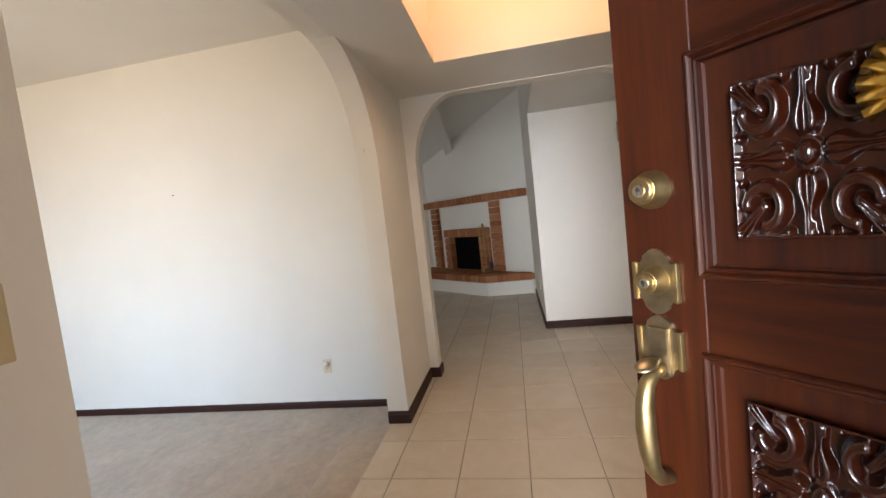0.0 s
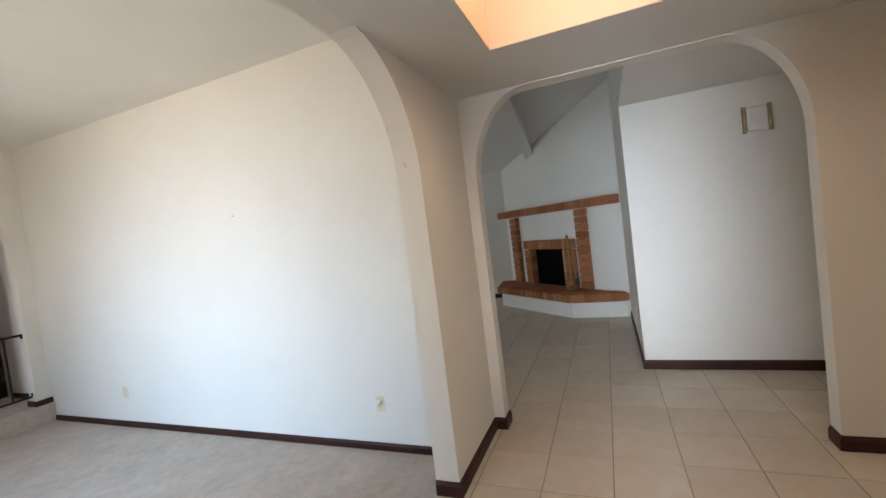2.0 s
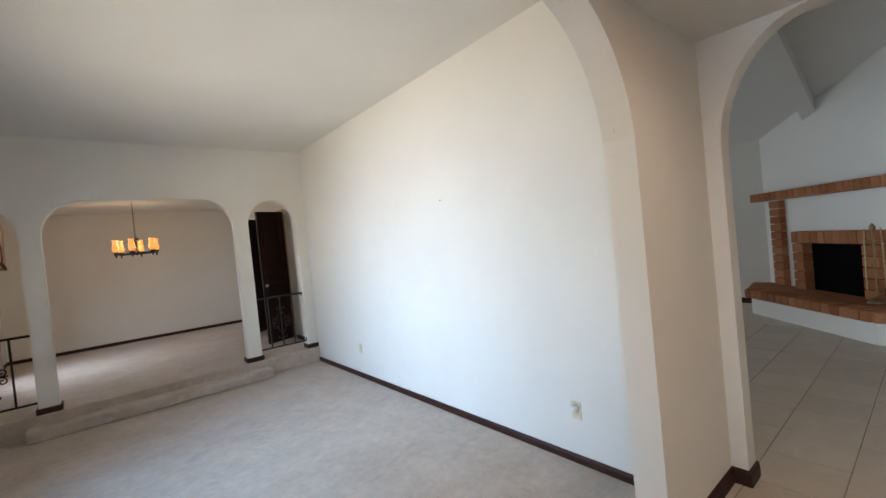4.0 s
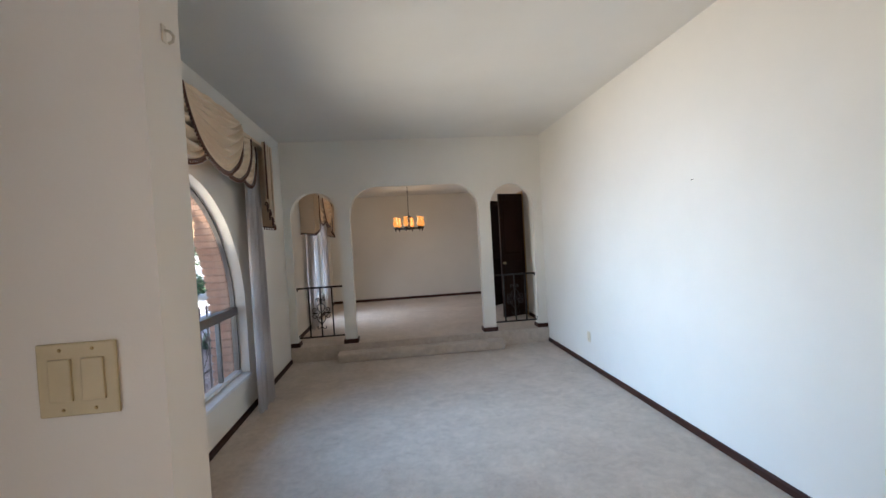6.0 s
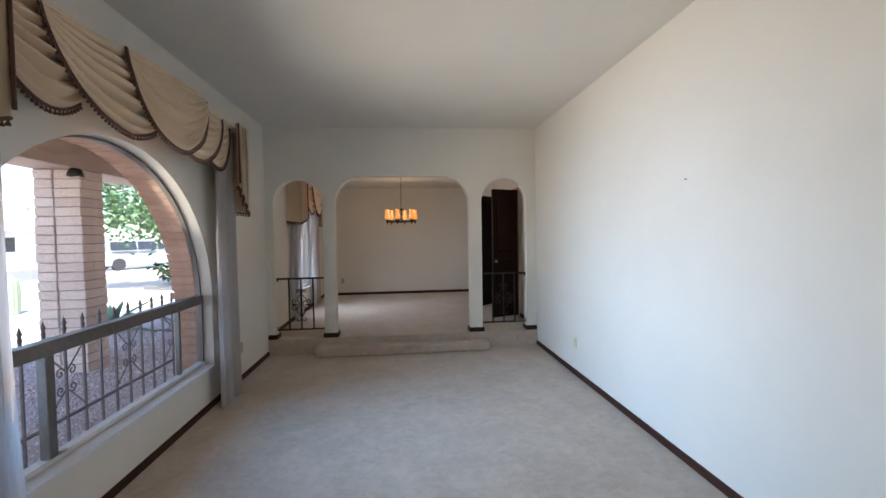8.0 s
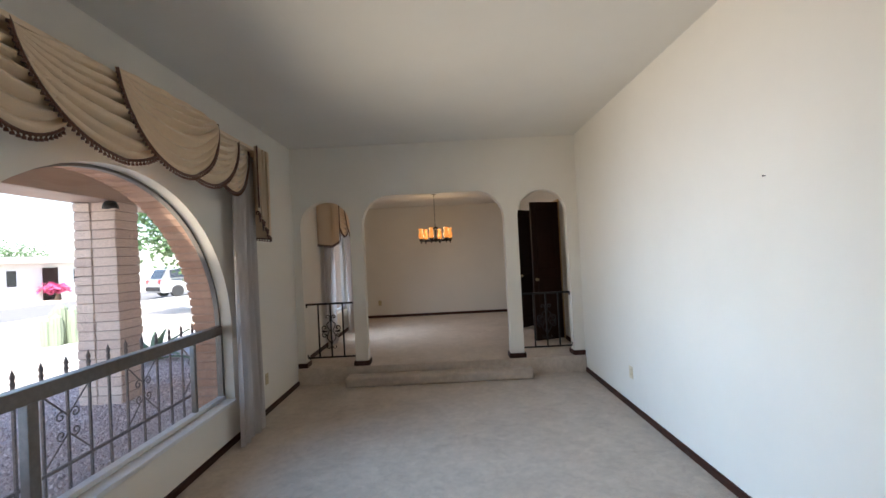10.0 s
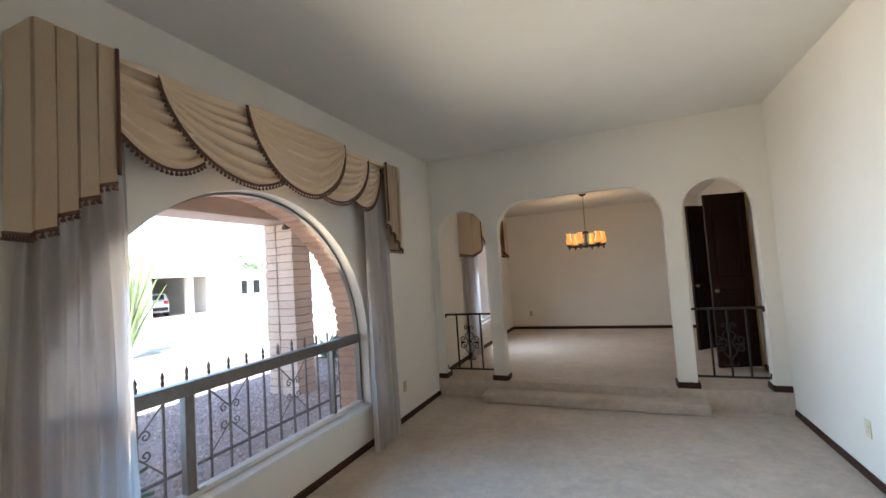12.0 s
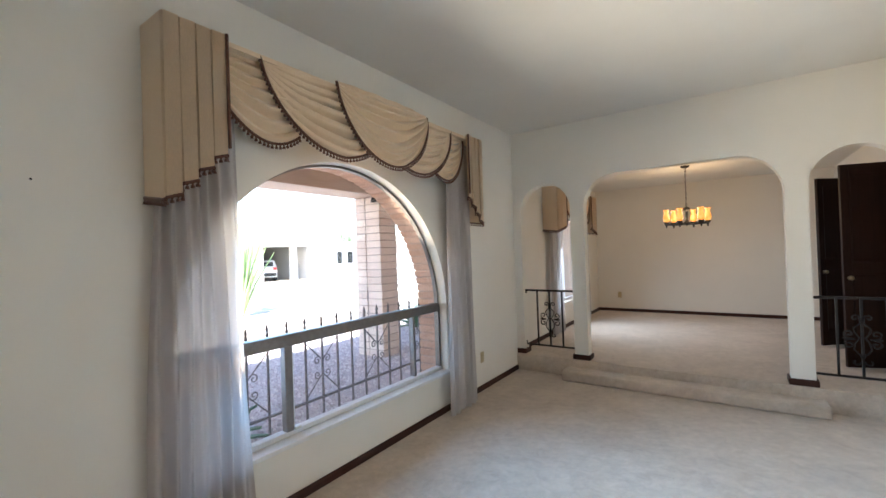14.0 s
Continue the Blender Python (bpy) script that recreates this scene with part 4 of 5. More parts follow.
def cascade(valance, yi, yo, top, zi, zo, front, pleats):
    """A pleated side panel from its inner edge yi to its outer edge yo, stepped longer towards the outside, with its return to the wall."""
    s = 1 if yo > yi else -1
    w = abs(yo - yi)
    prof = []                                  # (y, x, foot)
    for k in range(pleats):
        f0, f1 = k / pleats, (k + 1) / pleats
        z0 = zi + (zo - zi) * (f0 + 0.12)
        prof += [(yi + s * w * f0, front + 0.004, z0), (yi + s * w * (f0 + 0.05 / pleats), front + 0.022, z0),
                 (yi + s * w * (f0 * 0.08 + f1 * 0.92), front + 0.018, z0 - 0.02), (yi + s * w * f1, front + 0.002, z0 - 0.03)]
    bm = bmesh.new()
    rows = []
    for j in range(13):
        v = j / 12
        rows.append([bm.verts.new((x + 0.004 * math.sin(v * 3 + i), y, top + (z - top) * v)) for i, (y, x, z) in enumerate(prof)])
    for j in range(12):
        for i in range(len(prof) - 1):
            bm.faces.new((rows[j][i], rows[j][i + 1], rows[j + 1][i + 1], rows[j + 1][i]))
    foot = [tuple(v.co) for v in rows[-1]]
    bmesh.ops.solidify(bm, geom=bm.faces[:], thickness=0.003)
    ob = part("cascade", bm, VALANCE, valance, "pleated cream side panel")
    foot_z = prof[-1][2]
    bm = bmesh.new()
    lo_y, hi_y = min(yo, yo - s * 0.006), max(yo, yo - s * 0.006)
    prism(bm, [(0.004, foot_z + 0.03), (front + 0.003, foot_z), (front + 0.003, top), (0.004, top)], lo_y, hi_y, "y")
    part("return_panel", bm, VALANCE, ob)
    part("fringe", fringe_on([(0.006, yo, foot_z + 0.03), (front + 0.003, yo, foot_z)]), FRINGE, ob, "dark brown tassel fringe")
    part("fringe", fringe_on(foot), FRINGE, ob, "dark brown tassel fringe")
    inner = [(front + 0.032, yi, top - (top - zi) * k / 16) for k in range(17)]
    part("fringe", fringe_on(inner, 0.03, 0.022), FRINGE, ob, "dark brown tassel fringe")
    return ob


def valance_set(m, y0, y1, top, side_low, label, j=0.286):
    """Board, pleated side panels and five overlapping swags, mirrored about the middle."""
    val = thing("valance", m, label, "valance", "swag valances")
    F = 0.215
    mid = (y0 + y1) / 2
    w = (y1 - y0) / 2
    part("board", boxed(0.004, y0 + 0.01, top - 0.03, F - 0.02, y1 - 0.01, top - 0.005), VALANCE, val)
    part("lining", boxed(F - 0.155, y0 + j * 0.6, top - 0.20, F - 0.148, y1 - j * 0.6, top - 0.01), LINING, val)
    k = w / 1.446
    swag(val, y0 + 0.20 * k, y0 + 0.96 * k, top, 0.46, F - 0.100, (0, 0.75), 1, 1)
    swag(val, y1 - 0.96 * k, y1 - 0.20 * k, top, 0.46, F - 0.100, (0.25, 1), 2, -1)
    swag(val, y0 + 0.50 * k, mid + 0.12, top, 0.47, F - 0.042, (0, 0.75), 3, 1)
    swag(val, mid - 0.12, y1 - 0.50 * k, top, 0.47, F - 0.042, (0.25, 1), 4, -1)
    swag(val, mid - 0.46 * k, mid + 0.50 * k, top, 0.48, F + 0.022, (0, 1), 5, 1)
    cascade(val, y0 + j, y0, top, top - 0.57, side_low, F, 4)
    cascade(val, y1 - j, y1, top, top - 0.57, side_low, F, 4)
    return val


def curtain(y0, y1, x, top, foot, waves, label, flare=0.0):
    """A gathered sheer panel with deep uneven folds."""
    rng = random.Random(int(y0 * 100))
    ph = [rng.uniform(0, 6.28) for _ in range(4)]
    nu, nv = waves * 10, 26
    bm = bmesh.new()
    grid = []
    for j in range(nv + 1):
        v = j / nv
        z = top + (foot - top) * v
        row = []
        for i in range(nu + 1):
            u = i / nu
            ww = u + 0.02 * math.sin(u * 9 + ph[0]) + 0.012 * math.sin(v * 4 + u * 7 + ph[1])
            amp = 0.032 * (0.7 + 0.4 * math.sin(u * 11 + ph[2])) * (0.8 + 0.3 * v)
            yy = y0 + (y1 - y0) * ww + flare * (u - 0.5) * v + 0.008 * math.sin(v * 7 + u * 13)
            row.append(bm.verts.new((x + amp * math.sin(u * waves * 2 * math.pi + 0.5 * math.sin(v * 3 + ph[3])), yy, z + 0.004 * math.sin(u * 17))))
        grid.append(row)
    for j in range(nv):
        for i in range(nu):
            bm.faces.new((grid[j][i], grid[j][i + 1], grid[j + 1][i + 1], grid[j + 1][i]))
    ob = thing("sheer_curtain", pose(0, 0, 0), label, "curtain", "sheer curtains")
    part("panel", bm, SHEER, ob, smooth=True)
    part("heading", boxed(x - 0.008, y0, top, x + 0.008, y1, top + 0.03, 0.003), SHEER, ob)
    return ob


valance_set(pose(0, 0, 0), 1.078, 3.97, 2.645, 1.79, "cream swag valance with dark brown tassel fringe")
valance_set(pose(0, 0, 0), 6.18, 8.36, 2.44, 1.79, "cream swag valance over the dining room window", 0.40)
for y0, y1 in ((1.10, 3.95), (6.20, 8.34)):
    tt = 2.56 if y0 < 2 else 2.36
    rod = thing("curtain_rod", pose(0, 0, 0), "thin white curtain rod behind the valance", "curtain rod")
    part("rod", tube(bmesh.new(), [(0.085, y0, tt + 0.01), (0.085, y1, tt + 0.01)], 0.007, 8), WHITEALU, rod)
    for yy in (y0 + 0.01, y1 - 0.01):
        part("bracket", boxed(0.0, yy - 0.008, tt, 0.09, yy + 0.008, tt + 0.02), WHITEALU, rod)
curtain(1.11, 1.45, 0.085, 2.55, 0.012, 7, "gathered sheer grey curtain drawn beside the window", 0.17)
curtain(3.46, 3.84, 0.125, 2.55, 0.012, 5, "gathered sheer grey curtain hanging to the floor", 0.10)
curtain(6.24, 6.80, 0.085, 2.35, ZD + 0.012, 6, "sheer curtain beside the dining room window")
curtain(7.54, 8.26, 0.085, 2.35, ZD + 0.012, 5, "sheer curtain beside the dining room window")

# ---------------------------------------------------------------- windows


def arc_band(r0, r1, x0, x1, n=40):
    """A half-round band about the window's centre."""
    bm = bmesh.new()
    rows = []
    for k in range(n + 1):
        a = math.pi * k / n
        c, s = math.cos(a), math.sin(a)
        rows.append([bm.verts.new((x, WY + r * c, WZ + r * s)) for x, r in ((x0, r0), (x1, r0), (x1, r1), (x0, r1))])
    for p, q in zip(rows, rows[1:]):
        for i in range(4):
            bm.faces.new((p[i], p[(i + 1) % 4], q[(i + 1) % 4], q[i]))
    bm.faces.new(rows[0])
    bm.faces.new(rows[-1][::-1])
    bmesh.ops.recalc_face_normals(bm, faces=bm.faces)
    return bm


win = tagged(new("window_1"), "half-round window over a sliding sash, grey metal frame", "window", "", "structure")
part("window_frame", arc_band(WR - 0.019, WR - 0.001, -0.135, -0.095), ALUM, win)
bm = bmesh.new()
for s in (-1, 1):
    y = WY + s * (WR - 0.0145)
    box(bm, -0.135, y - 0.0135, 0.41, -0.085, y + 0.0135, WZ)
part("side_frame", bm, ALUM, win)
part("transom_bar", boxed(-0.135, WY - WR + 0.028, 0.952, -0.068, WY + WR - 0.028, 1.03, 0.004), ALUM, win)
part("bottom_frame", boxed(-0.135, WY - WR + 0.002, 0.38, -0.075, WY + WR - 0.002, 0.412, 0.003), WHITEALU, win)
part("sash_stile", boxed(-0.118, 1.845, 0.412, -0.068, 1.90, 0.952, 0.003), ALUM, win)
part("sash_stile", boxed(-0.128, 3.168, 0.412, -0.09, 3.196, 0.952, 0.003), ALUM, win)
part("sash_stile", boxed(-0.100, 1.905, 0.412, -0.086, 1.917, 0.952), WHITEALU, win)
bm = boxed(-0.075, 1.90, 0.413, -0.055, 1.945, 0.432, 0.004, 2)
part("latch", bm, STEEL, win)
for y0, y1, x in ((WY - WR + 0.03, 1.85, -0.095), (1.90, 3.17, -0.110), (3.195, WY + WR - 0.03, -0.095)):
    g = part("pane", boxed(x - 0.002, y0, 0.412, x + 0.002, y1, 0.955), GLASS, win)
    g.visible_shadow = False
bm = bmesh.new()
pts = [(WY + (WR - 0.02) * math.cos(math.pi * k / 40), WZ + 0.035 + (WR - 0.055) * math.sin(math.pi * k / 40)) for k in range(41)]
prism(bm, pts, -0.112, -0.108, "x")
g = part("pane", bm, GLASS, win)
g.visible_shadow = False
bm = boxed(-0.075, WY - WR + 0.004, 0.352, 0.022, WY + WR - 0.004, 0.381, 0.006, 2)
part("window_sill", bm, WHITEALU, win, "white painted sill board")

win = tagged(new("window_2"), "plain dining room window with a white frame", "window", "", "structure")
bm = bmesh.new()
for a in ((6.552, 0.622, 7.998, 0.66), (6.552, 2.01, 7.998, 2.048), (6.552, 0.66, 6.590, 2.01), (7.960, 0.66, 7.998, 2.01), (7.260, 0.66, 7.290, 2.01)):
    box(bm, -0.12, a[0], a[1], -0.07, a[2], a[3])
part("window_frame", bm, WHITEALU, win)
for a, b in ((6.590, 7.260), (7.290, 7.960)):
    g = part("pane", boxed(-0.097, a, 0.66, -0.093, b, 2.01), GLASS, win)
    g.visible_shadow = False

# ---------------------------------------------------------------- fireplace in the family room corner


def wall_brick(w, h, d, seed):
    rng = random.Random(seed)
    bm = boxed(-w / 2, -d / 2, -h / 2, w / 2, d / 2, h / 2, 0.006)
    for v in bm.verts:
        v.co += Vector((rng.uniform(-1, 1), rng.uniform(-1, 1), rng.uniform(-1, 1))) * 0.0025
    me = bpy.data.meshes.new("brick")
    bm.to_mesh(me)
    bm.free()
    me.materials.append(BRICK)
    return me


def lay(me, parent, x, y, z, turn):
    ob = new("brick", me)
    ob.parent = parent
    ob.matrix_local = pose(x, y, z, 0, 0, turn)
    return ob


rng = random.Random(4)
fire = thing("fireplace", pose(0, 0, 0), "white corner fireplace with orange brick hearth, piers and mantel", "fireplace")
q = [corner(4.0, 5.298), corner(6.57, 5.298), (FX - 0.006, 0.955), (FX - 0.006, 1.06), (7.70, 0.965), (6.61, -0.22), (6.61, HY + 0.004), (6.66, HY + 0.004)]
hearth = part("hearth_base", prism(bmesh.new(), q, ZE, 0.43, "z"), WALL, fire, "white plastered hearth base")
bed = [corner(4.0, 5.297), corner(6.57, 5.297), (FX - 0.008, 0.957), (FX - 0.008, 1.10), (7.69, 1.02), (6.575, -0.20), (6.575, HY + 0.006), (6.66, HY + 0.006)]
top_slab = part("hearth_top", prism(bmesh.new(), bed, 0.432, 0.522, "z"), BRICK, fire, "brick hearth top")
H1 = wall_brick(0.092, 0.098, 0.20, 1)
for k in range(8):
    lay(H1, fire, 6.64, -0.26 - 0.082 * k, 0.483, 90)
n_edge = 16
for k in range(n_edge):
    f = (k + 0.5) / n_edge
    lay(H1, fire, 6.575 + (7.69 - 6.575) * f + 0.055, -0.20 + (1.02 + 0.20) * f - 0.055, 0.483, 47.6)
B2 = wall_brick(0.185, 0.092, 0.08, 2)
for a0 in (4.67, 6.29):                                     # the two piers
    for k in range(11):
        x, y = corner(a0, 5.262)
        lay(B2, fire, x, y, 0.575 + k * 0.1, 45 + rng.uniform(-0.7, 0.7))
# sides of the fire opening
B3 = wall_brick(0.165, 0.106, 0.12, 3)
for a0 in (4.945, 5.88):
    for k in range(5):
        x, y = corner(a0, 5.24)
        lay(B3, fire, x, y, 0.578 + k * 0.112, 45 + rng.uniform(-0.7, 0.7))
B4 = wall_brick(0.092, 0.135, 0.13, 4)
for k in range(11):                                          # soldier course over it
    x, y = corner(4.91 + k * 0.1005, 5.235)
    lay(B4, fire, x, y, 1.158, 45)
B5 = wall_brick(0.092, 0.11, 0.19, 5)
for k in range(31):                                          # mantel
    x, y = corner(3.86 + k * 0.0985, 5.205)
    if x < FX - 0.09 and y > HY + 0.1:
        lay(B5, fire, x, y, 1.69, 45)
# no recess behind it: a flat black sheet stands for the opening's shade
bm = bmesh.new()
prism(bm, [corner(5.03, 5.285), corner(5.03, 5.296), corner(5.795, 5.296), corner(5.795, 5.285)], 0.524, 1.09, "z")
part("firebox", bm, FIREBOX_SHADE, fire, "flat black panel painted as the shaded fire opening")
tx, ty = corner(4.80, 5.10)
tools = thing("fireplace_tools", pose(tx, ty, 0.534), "brass fireplace tool stand with brush and shovel", "fireplace tools")
part("base", lathe(bmesh.new(), [(0, 0), (0.075, 0), (0.075, 0.012), (0.04, 0.03), (0.012, 0.05), (0, 0.05)], None, 20), BRONZE, tools, smooth=True)
part("stem", tube(bmesh.new(), [(0, 0, 0.03), (0, 0, 0.70)], 0.008, 8), BRASS, tools)
part("crossbar", tube(bmesh.new(), [(-0.06, 0.06, 0.60), (0.06, -0.06, 0.60)], 0.006, 6), BRASS, tools)
part("finial", lathe(bmesh.new(), [(0, 0.69), (0.02, 0.70), (0.024, 0.73), (0.01, 0.76), (0, 0.77)], None, 14), BRASS, tools, smooth=True)
for s in (-1, 1):
    tool = part("poker" if s < 0 else "shovel", tube(bmesh.new(), [(s * 0.05, -s * 0.05, 0.72), (s * 0.055, -s * 0.055, 0.62), (s * 0.06, -s * 0.06, 0.14)], 0.006, 6), BRASS, tools)
    if s > 0:
        part("shovel_pan", boxed(0.02, -0.10, 0.045, 0.12, -0.05, 0.14, 0.008), BLACKIRON, tool)

# ---------------------------------------------------------------- outside
GRAVEL = ground_mat("desert_gravel", (0.36, 0.33, 0.335), (0.62, 0.58, 0.585), 38, 1.0)
GROUND = ground_mat("pale_dry_earth", (0.50, 0.43, 0.35), (0.66, 0.58, 0.49), 3.0, 0.3)
ASPHALT = ground_mat("worn_asphalt", (0.15, 0.145, 0.14), (0.22, 0.215, 0.21), 60, 0.4)
CONCRETE = ground_mat("pale_concrete", (0.5, 0.48, 0.44), (0.62, 0.6, 0.56), 12, 0.2)
STUCCO = paint("white_stucco", (0.74, 0.72, 0.68), 0.9, 0.5)
ROOFING = plain("flat_roofing", (0.45, 0.42, 0.38), 0.9, 0, 0.15, 4)
SOFFIT = wood("tan_porch_boards", (0.42, 0.27, 0.15), (0.62, 0.44, 0.27), (1, 0.04, 1), 0.7)
BEAMWOOD = wood("brown_porch_beam", (0.34, 0.25, 0.20), (0.48, 0.36, 0.29), (1, 0.05, 1), 0.7)
LEAF = leaf_mat("tree_leaves", (0.045, 0.10, 0.04), (0.13, 0.22, 0.085))
BLOSSOM = leaf_mat("pink_blossom", (0.45, 0.05, 0.16), (0.62, 0.13, 0.26))
AGAVE = leaf_mat("agave_leaves", (0.09, 0.16, 0.10), (0.19, 0.26, 0.17))
CACTUS = plain("cactus_skin", (0.20, 0.235, 0.16), 0.8, 0, 0.25, 20, 0.4)
CANE = plain("green_cane_skin", (0.26, 0.36, 0.16), 0.7, 0, 0.3, 14, 0.4)
BARK = wood("tree_bark", (0.07, 0.05, 0.035), (0.17, 0.12, 0.085), (1, 1, 0.2), 0.9)
SILVER = plain("silver_car_paint", (0.55, 0.56, 0.57), 0.25, 0.5, 0.03, 3, 0, coat=0.6)
WHITECAR = plain("white_car_paint", (0.78, 0.78, 0.77), 0.3, 0.0, 0.03, 3, 0, coat=0.6)
REDCAR = plain("red_car_paint", (0.40, 0.03, 0.03), 0.3, 0.0, 0.05, 3, 0, coat=0.6)
DARKGLASS = plain("tinted_car_glass", (0.03, 0.035, 0.04), 0.08, 0.0, 0.1, 5)
TY1E = plain("tyre_rubber", (0.025, 0.025, 0.025), 0.8)
RIM = plain("alloy_rim", (0.5, 0.5, 0.5), 0.35, 0.9)

bm = boxed(-400, -400, -0.62, -0.17, 400, -0.12)
solid("ground", bm, GROUND, "pale sunlit dry ground reaching the horizon", "ground", "structure")
solid("ground_gravel_bed", boxed(-4.2, -3.0, -0.12, -0.17, 14, 0.03, 0.03), GRAVEL, "pinkish gravel bed below the window", "gravel", "structure")


def loose_gravel(x0, y0, x1, y1, z, count, seed):
    """Many small rough stones lying on the bed, joined."""
    r = random.Random(seed)
    verts, faces = [], []
    for _ in range(count):
        cx, cy, sz = r.uniform(x0, x1), r.uniform(y0, y1), r.choice((0.008, 0.011, 0.013, 0.016, 0.021))
        k, a = len(verts), r.uniform(0, 6.28)
        for j in range(5):
            t = a + j * 1.2566
            q = sz * r.uniform(0.7, 1.2)
            verts.append((cx + q * math.cos(t), cy + q * math.sin(t), z - 0.004 + r.uniform(0, 0.4) * sz))
        for j in range(3):
            t = a + j * 2.0944 + 0.4
            q = sz * r.uniform(0.35, 0.6)
            verts.append((cx + q * math.cos(t), cy + q * math.sin(t), z + sz * r.uniform(0.7, 1.1)))
        faces += [(k, k + 1, k + 5), (k + 1, k + 2, k + 6), (k + 2, k + 3, k + 6), (k + 3, k + 4, k + 7), (k + 4, k, k + 7),
                  (k + 1, k + 6, k + 5), (k + 3, k + 7, k + 6), (k, k + 5, k + 7), (k + 5, k + 6, k + 7)]
    me = bpy.data.meshes.new("loose_gravel")
    me.from_pydata(verts, [], faces)
    me.materials.append(STONES)
    return tagged(new("loose_gravel", me), "loose pinkish grey gravel stones on the bed", "gravel", "", "stuff")


n = Nodes("gravel_stones")
n.set(color=n.ramp(n.island(), [(0, (0.36, 0.32, 0.33)), (0.5, (0.50, 0.45, 0.455)), (1, (0.66, 0.61, 0.61))]), rough=0.9, spec=0.2)
STONES = n.mat
loose_gravel(-4.0, -0.3, -0.40, 7.2, 0.03, 22000, 21)
solid("pavement", boxed(-13.2, -60, -0.12, -11.9, 60, -0.05, 0.01), CONCRETE, "pale concrete pavement beside the street", "pavement", "structure")
solid("road", boxed(-20.5, -80, -0.12, -13.35, 80, -0.112), ASPHALT, "worn grey asphalt street", "road", "structure")
solid("kerb", boxed(-13.35, -60, -0.12, -13.2, 60, -0.03, 0.01), CONCRETE, "pale concrete kerb along the street", "kerb", "structure")
solid("pavement_drive", boxed(-13.2, 7.6, -0.118, -4.2, 10.5, -0.06, 0.01), CONCRETE, "pale concrete driveway", "driveway", "structure")

# porch roof, beam and pillar
solid("ceiling_porch", boxed(-2.5, -4.5, 2.64, -0.345, 11, 2.78), SOFFIT, "tan boarded porch ceiling", "ceiling", "structure")
solid("ceiling_porch_entry", boxed(-0.345, -4.5, 2.64, 0.435, -0.31, 2.78), SOFFIT, "tan boarded porch ceiling before the front door", "ceiling", "structure")
solid("trim_porch_beam", boxed(-2.36, -4.5, 2.37, -1.86, 11, 2.638, 0.008), BEAMWOOD, "brown wooden porch beam on the pillars", "beam", "structure")


def block_mesh(name, w, d, h, material, seed, rough=0.006):
    r = random.Random(seed)
    bm = boxed(-w / 2, -d / 2, -h / 2, w / 2, d / 2, h / 2, 0.007, 1)
    for v in bm.verts:
        v.co += Vector((r.uniform(-1, 1), r.uniform(-1, 1), r.uniform(-0.5, 0.5))) * rough
    me = bpy.data.meshes.new(name)
    bm.to_mesh(me)
    bm.free()
    me.materials.append(material)
    return me


def pillar(px, py, label):
    ob = thing("porch_pillar", pose(px, py, 0.03), label, "pillar", "porch pillars")
    part("core", boxed(-0.235, -0.165, 0, 0.235, 0.165, 2.335), MORTAR, ob)
    kinds = [block_mesh("block", 0.205, 0.36, 0.096, SLUMP, 20 + k) for k in range(3)] + [block_mesh("block", 0.275, 0.36, 0.096, SLUMP, 30 + k) for k in range(3)]
    r = random.Random(9)
    for k in range(22):
        z = 0.054 + k * 0.106
        for x, lo in ((-0.1475, 0), (0.1075, 3)):
            b = new("block", kinds[lo + r.randrange(3)])
            b.parent = ob
            b.matrix_local = pose(x + r.uniform(-0.004, 0.004), r.uniform(-0.004, 0.004), z, 0, 0, r.choice((0, 180)))
    return ob


pillar(-2.09, 4.82, "pink slump-block porch pillar under the beam")
lamp = thing("porch_lamp", pose(-1.86, 4.6, 2.36), "small dark lamp fixed below the porch beam", "lamp")
part("housing", lathe(bmesh.new(), [(0, 0.0), (0.05, 0.0), (0.075, -0.05), (0.08, -0.085), (0.07, -0.085), (0, -0.06)], None, 16), BLACKIRON, lamp, smooth=True)

# brick surround of the arched window, outside
ring = tagged(new("trim_window_bricks"), "red brick surround of the arched window", "brick surround", "", "structure")
RB = block_mesh("brick", 0.205, 0.066, 0.23, REDBRICK, 40, 0.003)
for k in range(52):
    a = math.pi * (k + 0.5) / 52
    b = new("brick", RB)
    b.parent = ring
    b.matrix_local = Matrix.Translation((-0.25, WY + 1.318 * math.cos(a), WZ + 1.318 * math.sin(a))) @ Matrix.Rotation(-math.pi / 2 + a, 4, 'X')
part("mortar", arc_band(1.212, 1.425, -0.335, -0.16), PINKMORTAR, ring)
for s in (-1, 1):
    part("mortar", boxed(-0.335, WY + s * 1.318 - 0.105, 0.02, -0.16, WY + s * 1.318 + 0.105, WZ), PINKMORTAR, ring)
JB = block_mesh("brick", 0.205, 0.225, 0.066, REDBRICK, 41, 0.003)
for s in (-1, 1):
    for k in range(12):
        b = new("brick", JB)
        b.parent = ring
        b.matrix_local = pose(-0.25, WY + s * 1.318, 0.06 + k * 0.0775)
bm = arch_wall(bmesh.new(), -0.3, 9.3, -0.1, H + 0.1, -0.34, -0.145, "x", [(WY - 1.43, WY + 1.43, 0.27, round_top(WY - 1.43, WY + 1.43, WZ, WZ + 1.43)[0], round_top(WY - 1.43, WY + 1.43, WZ, WZ + 1.43)[1]), (6.5, 8.05, 0.58, (lambda u: 2.09), [])])
solid("wall_outer_face", bm, SLUMP, "pink block outer face of the house", "wall", "structure")

